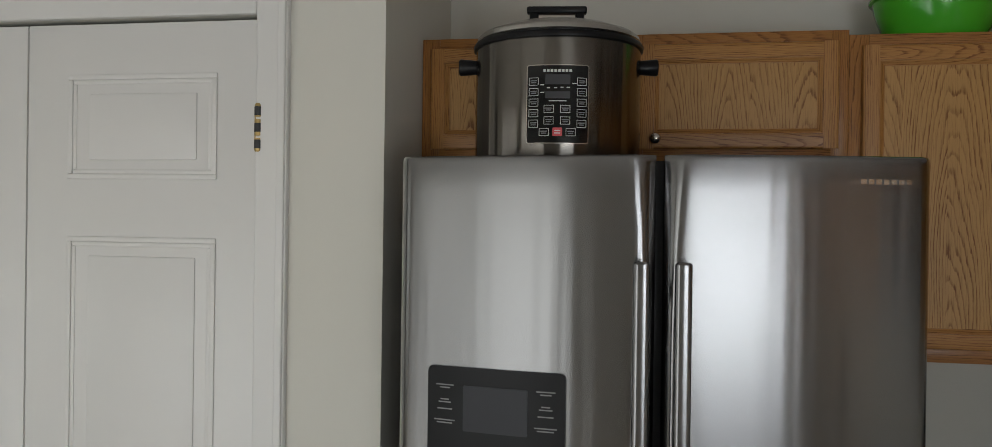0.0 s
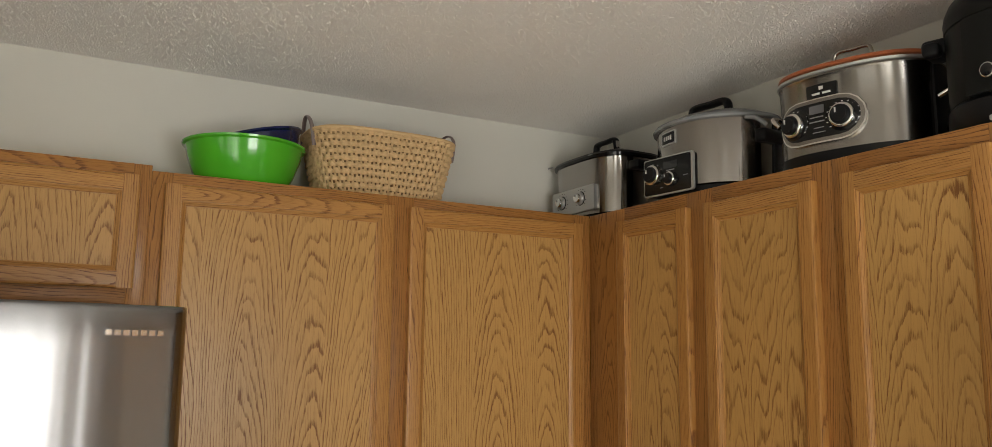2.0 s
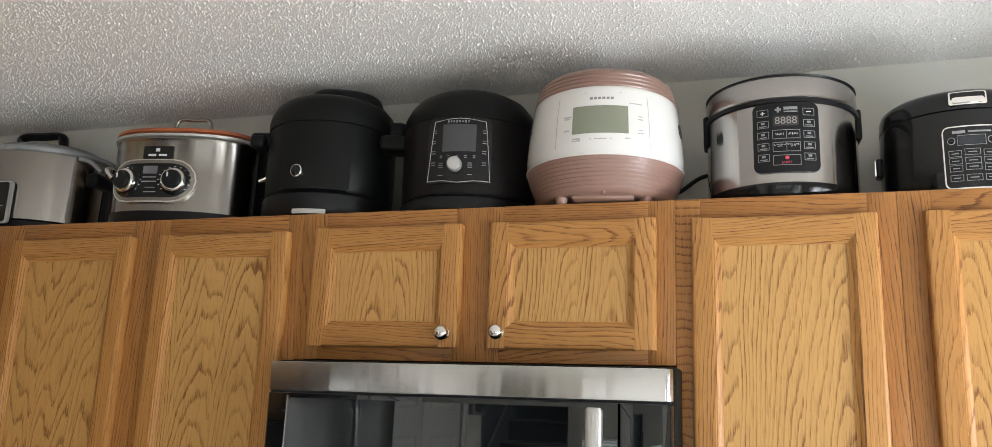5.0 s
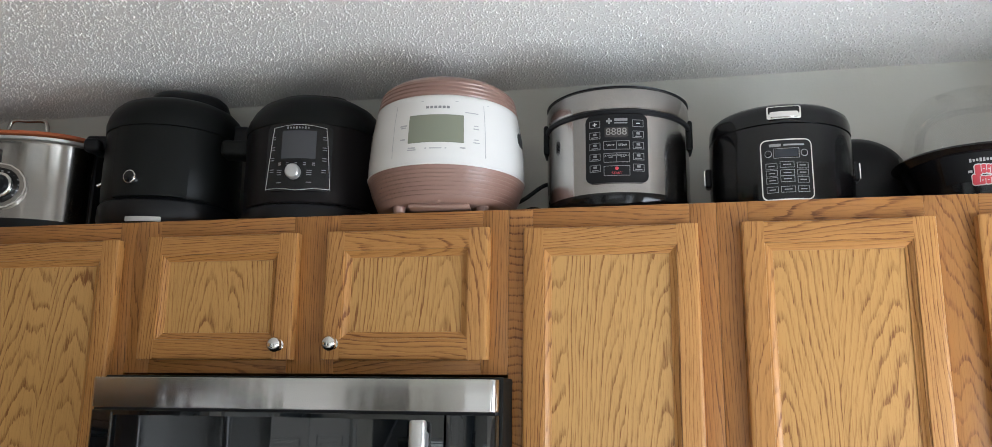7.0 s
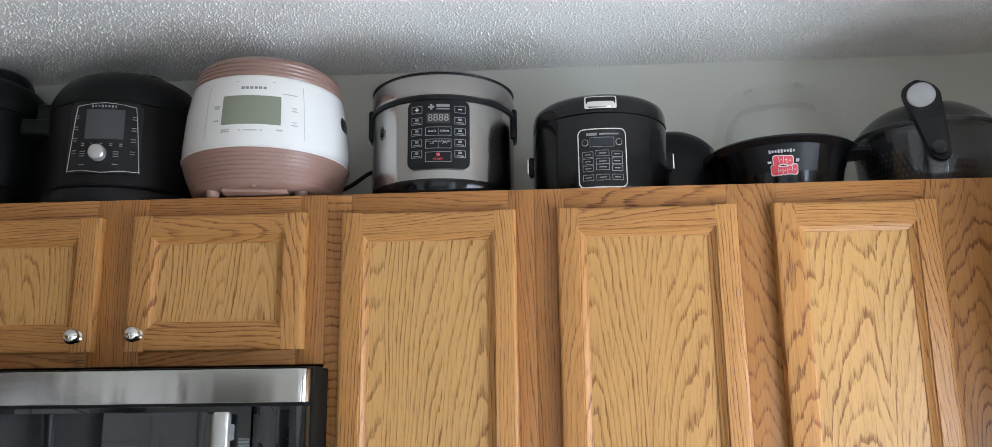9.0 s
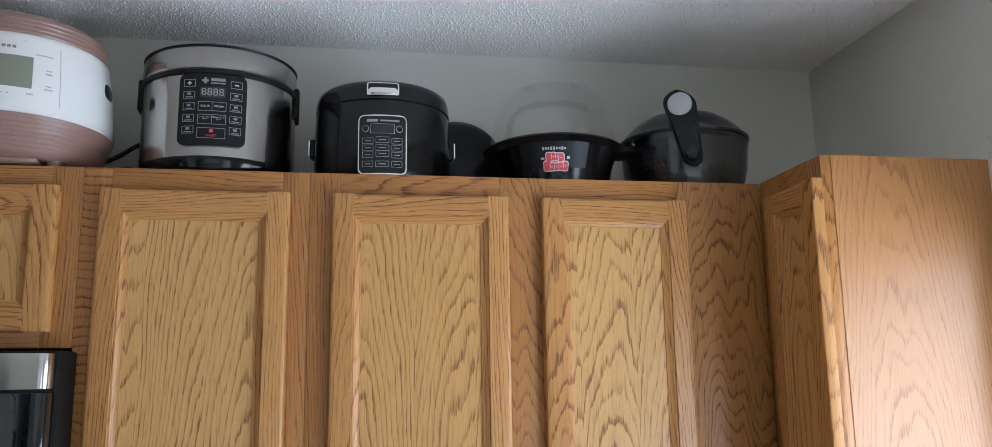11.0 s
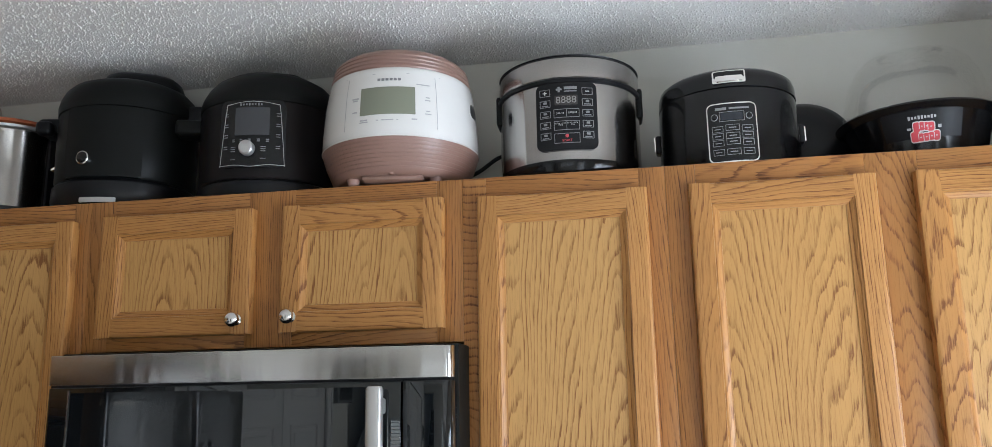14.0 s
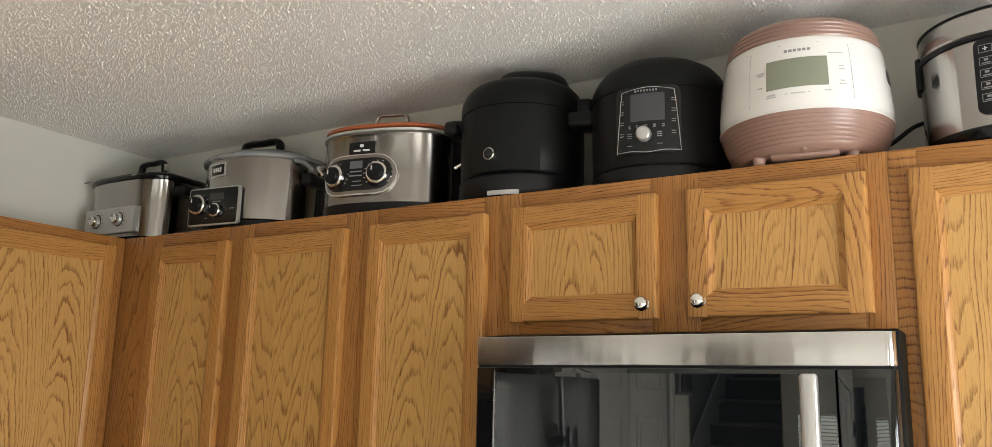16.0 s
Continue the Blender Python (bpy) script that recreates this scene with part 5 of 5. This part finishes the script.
for u in (-0.028, 0.028):
    part("button", disc_on(cwa, u, 0.087, 0.0060, 0.0007, 18), INK_GREY, face)
    part("button_face", disc_on(cwa, u, 0.087, 0.0050, 0.0010, 18), BLACK_GLOSS, face)
for u, w, rows in ((-0.024, 0.018, (0.064, 0.051, 0.038, 0.021)), (0.024, 0.018, (0.064, 0.051, 0.038, 0.021)), (0.0, 0.022, (0.066, 0.051, 0.040, 0.021))):
    for zc in rows:
        b = part("button", outline(cwa, u - w / 2, u + w / 2, zc - 0.0056, zc + 0.0056, 0.0007, 0.0006), INK_GREY, face)
        part("icon", bars(cwa, [(u, zc, w * 0.55, 0.0016)], 0.0006), INK_GREY, b)
for s in (-1, 1):
    clip = part("side_clip", box(s * 0.127 - 0.006, s * 0.127 + 0.006, -0.014, 0.014, 0.058, 0.092, 0.005, 3), BLACK, ar)
    part("clip_edge", box(s * 0.1335 - 0.001, s * 0.1335 + 0.001, -0.012, -0.008, 0.062, 0.088), CHROME, clip)

# round black lid leaning on the wall
dl = thing("pan_lid", pose(2.13, -0.496, TOP, 0, 0, -90), "round black domed lid standing against the rice cooker", "lid", GROUP)
bm = lathe([(-0.012, 0), (0.0, 0.004), (-0.003, 0.009), (-0.020, 0.020), (-0.045, 0.026), (-0.065, 0.028)], 0.091, n=56)
bmesh.ops.transform(bm, matrix=pose(0.0, 0.02, 0.089, 72, 0, 0), verts=bm.verts)
part("disc", bm, BLACK, dl)

# popcorn popper with a clear dome
pp = thing("popcorn_popper", on_east(-0.672, 2.065, -13), "black popcorn popper with clear dome and red emblem", "popcorn popper", GROUP)
part("base", lathe([(-0.036, 0.0), (-0.030, 0.003), (-0.022, 0.047), (-0.012, 0.076), (0.0, 0.081), (0.004, 0.085), (0.0, 0.089), (-0.012, 0.090)], 0.132, n=72), BLACK_GLOSS, pp)
part("base_panel", plate(oval_wall(0.109, taper=lambda z: float(np.interp(z, [0.0, 0.05, 0.08], [-0.012, 0.002, 0.0115]))), -0.060, 0.060, 0.002, 0.078, 0.0014, 0.002, 12, 0.004), BLACK, pp)
part("side_handle", lathe([(-0.004, 0.074), (0, 0.077), (0.0, 0.084), (-0.004, 0.087)], 0.030, 0.034, 2.4, 32), BLACK, pp).location = (0.128, 0, 0)
bm = lathe([(0.0, 0.088), (0.001, 0.094), (-0.004, 0.122), (-0.013, 0.160), (-0.024, 0.184), (-0.040, 0.201), (-0.064, 0.210), (-0.069, 0.205), (-0.076, 0.205), (-0.114, 0.207)], 0.123, n=72, caps=False)
dome = part("dome", bm, CLEAR, pp, "clear plastic dome lid")
dome.visible_shadow = False
vents = bmesh.new()
for i in range(10):
    k = 2 * math.pi * i / 10
    c, s = math.cos(k), math.sin(k)
    tube([(0.028 * c, 0.028 * s, 0.2085), (0.050 * c, 0.050 * s, 0.2095)], 0.0018, 8, bm=vents)
part("dome_rib", vents, CLEAR, dome).visible_shadow = False
fw = oval_wall(0.109, taper=lambda z: float(np.interp(z, [0.0, 0.05, 0.08], [-0.012, 0.002, 0.0115])) + 0.0016)
patches = [(-0.0145, 0.0485, 0.0055, 0.0080), (-0.0055, 0.0495, 0.0050, 0.0068), (0.0020, 0.0490, 0.0036, 0.0066), (0.0100, 0.0478, 0.0058, 0.0072),
           (-0.0185, 0.0335, 0.0070, 0.0082), (-0.0085, 0.0318, 0.0055, 0.0064), (0.0010, 0.0318, 0.0055, 0.0062), (0.0105, 0.0325, 0.0056, 0.0064), (0.0195, 0.0330, 0.0052, 0.0078)]
em = None
patches = [(0.003 + u * 0.84, z, a * 0.84, b) for u, z, a, b in patches]
for i, (u, z, a, b) in enumerate(patches):
    shape = plate(fw, u - a - 0.0016, u + a + 0.0016, z - b - 0.0016, z + b + 0.0016, 0.0004 + 0.00004 * i, 0.0045, 4)
    if em is None:
        em = part("emblem", shape, INK_WHITE, pp, "red and white emblem")
    else:
        part("emblem_edge", shape, INK_WHITE, em)
for i, (u, z, a, b) in enumerate(patches):
    part("emblem_patch", plate(fw, u - a - 0.0002, u + a + 0.0002, z - b, z + b, 0.0009 + 0.00005 * (i % 2), 0.0036, 4), INK_RED, em)
for (u, z, a, b), (u2, z2, a2, b2) in zip(patches, patches[1:]):
    if u2 > u:
        part("emblem_gap", bars(fw, [((u + a + u2 - a2) / 2, (z + z2) / 2 + (0.001 if a > a2 else -0.001), 0.0010, (b + b2) * 0.62), ((u2 + u) / 2 + 0.004, z2, 0.0026, 0.0014)], 0.0013), INK_WHITE, em)
part("emblem_star", bars(fw, [(-0.0205, 0.047, 0.006, 0.0035), (0.0245, 0.048, 0.005, 0.005)], 0.0007), INK_PALE, em)
part("badge", bars(fw, [(-0.0185 + 0.0046 * i, 0.0640, 0.0030, 0.0055 if i in (0, 3, 4, 7) else 0.0038) for i in range(9)], 0.0006), INK_PALE, pp)
part("switch", disc_on(fw, 0.0, 0.012, 0.011, 0.003, 24, rim=0.001), BLACK_GLOSS, pp)

# salad spinner
ss = thing("salad_spinner", on_east(-0.936, 2.062, -24), "dark translucent salad spinner with a folding crank handle", "salad spinner", GROUP)
bm = lathe([(-0.12, 0.002), (-0.020, 0.0), (-0.016, 0.004), (-0.005, 0.05), (0.0, 0.106), (-0.003, 0.106), (-0.008, 0.05), (-0.017, 0.007), (-0.12, 0.006)], 0.124, n=72, caps=False)
part("bowl", bm, SMOKED, ss, "smoked clear plastic bowl")
bk = part("basket", lathe([(-0.030, 0.012), (-0.020, 0.05), (-0.012, 0.101)], 0.122, n=72), plain("dark_grey_plastic", (0.055, 0.056, 0.06), 0.45), ss, "dark perforated basket")
holes = bmesh.new()
bw = oval_wall(0.122, taper=lambda z: float(np.interp(z, [0.012, 0.05, 0.101], [-0.030, -0.020, -0.012])))
for r in range(5):
    for i in range(-14, 15):
        plate(bw, i * 0.011 + (r % 2) * 0.0055 - 0.0022, i * 0.011 + (r % 2) * 0.0055 + 0.0022, 0.024 + r * 0.011, 0.0284 + r * 0.011, 0.0012, 0.002, 1, 0.0005, holes)
tagged(part("basket_studs", holes, GREY_PLASTIC, bk), kind="stuff")
lid = part("lid", lathe([(-0.004, 0.1065), (0.002, 0.1072), (0.003, 0.112), (-0.002, 0.116), (-0.014, 0.130), (-0.030, 0.145), (-0.052, 0.159), (-0.080, 0.168), (-0.115, 0.172)], 0.124, n=72), plain("smoky_black_plastic", (0.020, 0.021, 0.023), 0.26, coat=0.2), ss, "smoky black domed lid")
arm_place = flat_wall(-0.119, 0.14, 0.10)
lean = lambda z: 0.022 * (0.160 - z) / 0.125
bm = bmesh.new()
rows = []
for i in range(37):
    s = i / 36
    zc = 0.034 + s * 0.150
    half = max(0.002, 0.030 * math.sqrt(max(0.0, 1 - ((s - 0.8) / 0.2) ** 2))) if s > 0.8 else float(np.interp(s, [0.0, 0.02, 0.06, 0.2, 0.8], [0.004, 0.010, 0.016, 0.0195, 0.030]))
    rows.append((zc, half))
front = [[bm.verts.new(arm_place(u * half + lean(zc), zc, 0.016)) for u in (-1, -0.8, 0.8, 1)] for zc, half in rows]
for r_, (zc, half) in zip(front, rows):
    r_[0].co.y += 0.004
    r_[3].co.y += 0.004
backs = [[bm.verts.new(arm_place(u * half + lean(zc), zc, -0.001)) for u in (-1, 1)] for zc, half in rows]
for a in range(36):
    for i in range(3):
        bm.faces.new((front[a][i], front[a][i + 1], front[a + 1][i + 1], front[a + 1][i]))
    bm.faces.new((backs[a][0], front[a][0], front[a + 1][0], backs[a + 1][0]))
    bm.faces.new((front[a][3], backs[a][1], backs[a + 1][1], front[a + 1][3]))
    bm.faces.new((backs[a][1], backs[a][0], backs[a + 1][0], backs[a + 1][1]))
bm.faces.new((front[0][0], front[0][1], front[0][2], front[0][3], backs[0][1], backs[0][0]))
bm.faces.new((front[36][3], front[36][2], front[36][1], front[36][0], backs[36][0], backs[36][1]))
arm = part("crank_handle", bm, BLACK, ss, "black folding crank handle")
part("grip_cap", disc_on(lambda u, z, o: arm_place(u, z, o + 0.0165), lean(0.154), 0.154, 0.0225, 0.0045, 32), plain("light_grey_plastic", (0.42, 0.42, 0.42), 0.45), arm, "light grey round cap")
part("grip_knob", disc_on(lambda u, z, o: arm_place(u, z, o + 0.013), lean(0.054), 0.054, 0.0125, 0.012, 28, dome=0.004), BLACK_GLOSS, arm)

# ---- north side: pot on the refrigerator, bowls and basket on the cabinets ----
gp = thing("pressure_cooker", pose(0.070, 1.842, 1.8065, 0, 0, 6), "large dark steel pressure cooker standing on the refrigerator", "pressure cooker")
part("body", lathe([(-0.014, 0.0), (-0.003, 0.003), (0.0, 0.012), (0.0, 0.15), (0.0, 0.262)], 0.180, n=80), STEEL_DARK, gp)
part("seal_ring", lathe([(0.0, 0.2625), (0.005, 0.264), (0.006, 0.271), (0.003, 0.277), (-0.002, 0.2785)], 0.180, n=80), BLACK, gp)
lid = part("lid", lathe([(-0.004, 0.279), (-0.001, 0.283), (-0.003, 0.291), (-0.012, 0.298), (-0.022, 0.301), (-0.030, 0.304), (-0.055, 0.314), (-0.10, 0.322), (-0.16, 0.325)], 0.180, n=80), STEEL, gp, "domed metal lid")
bm = bmesh.new()
box(-0.070, 0.062, -0.013, 0.013, 0.350, 0.366, 0.005, 3, bm)
box(-0.064, -0.044, -0.011, 0.011, 0.321, 0.352, 0.004, 2, bm)
box(0.036, 0.056, -0.011, 0.011, 0.321, 0.352, 0.004, 2, bm)
part("lid_handle", bm, BLACK, lid, "black bridge handle")
for s in (-1, 1):
    bm = lathe([(-0.002, 0.0), (0, 0.002), (0.003, 0.036), (0.001, 0.040)], 0.0155, n=24)
    bmesh.ops.transform(bm, matrix=pose(s * 0.178, 0, 0.232, 0, 90 * s, 0), verts=bm.verts)
    part("side_handle", bm, BLACK, gp)
cw = oval_wall(0.180)
trim = part("control_panel", plate(cw, -0.0618, 0.0618, 0.0482, 0.2058, 0.005, 0.006, 14, 0.004), NICKEL, gp, "silver framed black button panel")
face = part("panel_face", plate(cw, -0.060, 0.060, 0.050, 0.204, 0.0058, 0.004, 14), BLACK_GLOSS, trim)
cwg = lambda u, z, o: cw(u, z, o + 0.0058)
part("badge", bars(cwg, [(-0.026 + 0.0072 * i, 0.1935, 0.0050, 0.0052) for i in range(8)], 0.0006), INK_WHITE, face)
part("display", plate(cwg, -0.024, 0.024, 0.166, 0.186, 0.0004, 0.001, 4), DIM_LCD, face)
part("display", plate(cwg, -0.024, 0.024, 0.138, 0.152, 0.0004, 0.001, 4), DIM_LCD, face)
marks(cwg, [(-0.018, 0.159, 0.006, 0.0018), (-0.004, 0.159, 0.006, 0.0018), (0.008, 0.160, 0.006, 0.0018), (0.020, 0.160, 0.006, 0.0018), (-0.030, 0.165, 0.008, 0.0018), (0.032, 0.168, 0.008, 0.0018), (-0.030, 0.150, 0.008, 0.0018), (0.0, 0.133, 0.034, 0.0018)], 0.0006, INK_WHITE, face)
spots = [(-0.047, z) for z in (0.172, 0.151, 0.130, 0.109, 0.088)] + [(0.047, z) for z in (0.172, 0.151, 0.130, 0.109, 0.088)] + [(-0.017, 0.117), (0.015, 0.117), (-0.017, 0.094), (0.015, 0.094), (-0.026, 0.071), (0.026, 0.071)]
for u, z in spots:
    b = part("button", outline(cwg, u - 0.0095, u + 0.0095, z - 0.0078, z + 0.0078, 0.0010, 0.0006), INK_WHITE, face)
    part("icon", bars(cwg, [(u, z + 0.0016, 0.013, 0.002), (u, z - 0.0022, 0.010, 0.002)], 0.0006), INK_GREY, b)
red = part("stop_button", plate(cwg, -0.0095, 0.0095, 0.063, 0.080, 0.0007, 0.002, 3), INK_RED, face, "red cancel button")
part("icon", bars(cwg, [(0, 0.074, 0.012, 0.002), (0, 0.069, 0.012, 0.002)], 0.0010), INK_WHITE, red)

gb = thing("mixing_bowl", pose(0.955, 2.20, TOP) @ Matrix.Diagonal((1, 1, 0.91, 1)), "bright green glossy plastic mixing bowl on the oak cabinet", "bowl")
part("bowl", lathe([(-0.10, 0.002), (-0.048, 0.0), (-0.040, 0.004), (-0.024, 0.04), (-0.010, 0.082), (-0.004, 0.112), (0.003, 0.116), (0.004, 0.121), (-0.001, 0.122), (-0.009, 0.112), (-0.016, 0.08), (-0.032, 0.03), (-0.048, 0.008), (-0.10, 0.007)], 0.147, n=80, caps=True), GREEN, gb)
nb = thing("mixing_bowl", pose(1.04, 2.215, TOP - 0.030), "navy blue plastic bowl nested inside the green bowl", "bowl")
bm = lathe([(-0.10, 0.002), (-0.045, 0.0), (-0.038, 0.004), (-0.020, 0.045), (-0.004, 0.095), (0.004, 0.099), (0.003, 0.104), (-0.006, 0.098), (-0.026, 0.045), (-0.044, 0.008), (-0.10, 0.007)], 0.118, n=72)
bmesh.ops.transform(bm, matrix=pose(-0.035, 0.0, 0.072, 0, -14, 0), verts=bm.verts)
part("bowl", bm, NAVY, nb)


def straw(name, color):
    m = Nodes(name, Roughness=0.7)
    p = m.coords()
    fib = m.noise(m.scaled(p, (40.0, 40.0, 700.0)), 1.0, 3.0, 0.7)
    wide = m.noise(p, 24.0, 3.0)
    m.put(Base_Color=m.mix(fib, color, tuple(c * 0.62 for c in color)), Roughness=m.math('MULTIPLY_ADD', wide, 0.2, 0.6))
    return m.bump(fib, 0.6, 0.001).mat


STRAW = straw("woven_straw", (0.74, 0.50, 0.25))
# darker copy of the straw: shade in the weave's gaps, put into the colour
STRAW_DARK = straw("shaded_straw", (0.36, 0.23, 0.10))
wb = thing("woven_basket", pose(1.318, 2.215, TOP), "natural woven straw basket with mauve leather loop handles", "basket")
BW, BD, BH = 0.203, 0.128, 0.172


# even steps round the basket's outline
RIM_K = [2 * math.pi * i / 720 for i in range(721)]
RIM_S = [0.0]
for k0, k1 in zip(RIM_K, RIM_K[1:]):
    RIM_S.append(RIM_S[-1] + math.dist(around(BW, BD, 3.4, k0), around(BW, BD, 3.4, k1)))


def basket_at(k, z, o):
    s = z / BH
    even = float(np.interp((k / (2 * math.pi)) % 1.0 * RIM_S[-1], RIM_S, RIM_K))
    x, y = around(BW - 0.040 * (1 - s) + o, BD - 0.030 * (1 - s) + o, 3.4, even)
    return Vector((x, y, z))


part("lining", lathe([(-0.046, 0.002), (-0.006, BH - 0.008), (-0.014, BH - 0.008), (-0.05, 0.01)], BW, BD, 3.4, 72), STRAW_DARK, wb)
COURSES, STAKES = 10, 88
for c in range(COURSES):
    z = 0.010 + c * (BH - 0.016) / (COURSES - 1)
    bm = bmesh.new()
    n, rings = STAKES * 6, []
    for i in range(n):
        k = 2 * math.pi * i / n
        wave = math.cos(k * STAKES / 2 + math.pi * c)
        lift = 0.0028 * wave
        tall = 0.0064 + 0.0012 * wave + 0.0006 * noise.noise(Vector((k * 6, c * 3.1, 0)))
        zz = z + 0.0012 * noise.noise(Vector((k * 3, c * 7.7, 4.0)))
        ring = []
        for j in range(8):
            a = 2 * math.pi * j / 8
            p = basket_at(k, zz, lift + 0.0034 * math.cos(a))
            p.z = zz + tall * math.sin(a)
            ring.append(bm.verts.new(p))
        rings.append(ring)
    for i in range(n):
        for j in range(8):
            bm.faces.new((rings[i][j], rings[(i + 1) % n][j], rings[(i + 1) % n][(j + 1) % 8], rings[i][(j + 1) % 8]))
    part("weave_course", bm, STRAW, wb)
stakes = bmesh.new()
for i in range(STAKES):
    k = 2 * math.pi * (i + 0.5) / STAKES
    tube([basket_at(k, 0.004, -0.0005), basket_at(k, BH / 2, -0.0005), basket_at(k, BH - 0.004, -0.0005)], 0.0032, 6, steps=2, bm=stakes)
tagged(part("wicker", stakes, STRAW, wb), kind="stuff")
part("rim", tube([basket_at(2 * math.pi * i / 48, BH, 0.0) for i in range(49)], 0.006, 8, steps=2), STRAW, wb)
for s in (-1, 1):
    x = s * (BW - 0.006)
    part("loop_handle", tube([(x, -0.055, 0.13), (x + s * 0.008, -0.052, 0.185), (x + s * 0.010, -0.02, 0.214), (x + s * 0.006, 0.02, 0.214), (x, 0.052, 0.185), (x, 0.055, 0.13)], 0.0055, 10, 0.45), LEATHER, wb, "mauve leather loop handle")

# ---- under the north cabinets: worktop and the jug that stands on it ----
wt = link("worktop", box(0.752, WALL_E - 0.001, WALL_N - 0.66, WALL_N - 0.001, 0.88, 0.92, 0.004), plain("grey_laminate", (0.22, 0.21, 0.20), 0.4, bump=0.1), None, "", None)
tagged(wt, "grey laminate kitchen worktop along the wall", "worktop", kind="structure")
base = link("base_cabinet", box(0.755, WALL_E - 0.002, WALL_N - 0.60, WALL_N - 0.002, 0.0, 0.879, 0.002), OAK, None, "honey oak base cabinet under the worktop")
tagged(base, "", "cabinet")
bl = thing("blender", pose(1.34, 2.13, 0.92), "black blender base with a clear jug and black handles", "blender")
part("base", lathe([(-0.01, 0.0), (0.0, 0.004), (-0.004, 0.20), (-0.02, 0.30), (-0.03, 0.335)], 0.14, 0.12, 3.0, 48), BLACK, bl)
bm = lathe([(-0.012, 0.336), (0.0, 0.345), (0.012, 0.462), (0.008, 0.462), (-0.006, 0.348), (-0.016, 0.340)], 0.062, n=48, caps=False)
jug = part("jug", bm, CLEAR, bl, "clear plastic jug")
jug.visible_shadow = False
part("lid", lathe([(0.0, 0.455), (0.004, 0.460), (-0.02, 0.4645), (-0.05, 0.4655)], 0.070, n=40), BLACK, jug)
part("handle", box(0.100, 0.122, -0.012, 0.012, 0.335, 0.455, 0.006, 3), BLACK, jug)
part("handle", box(0.150, 0.172, -0.012, 0.012, 0.33, 0.445, 0.006, 3), BLACK, jug)
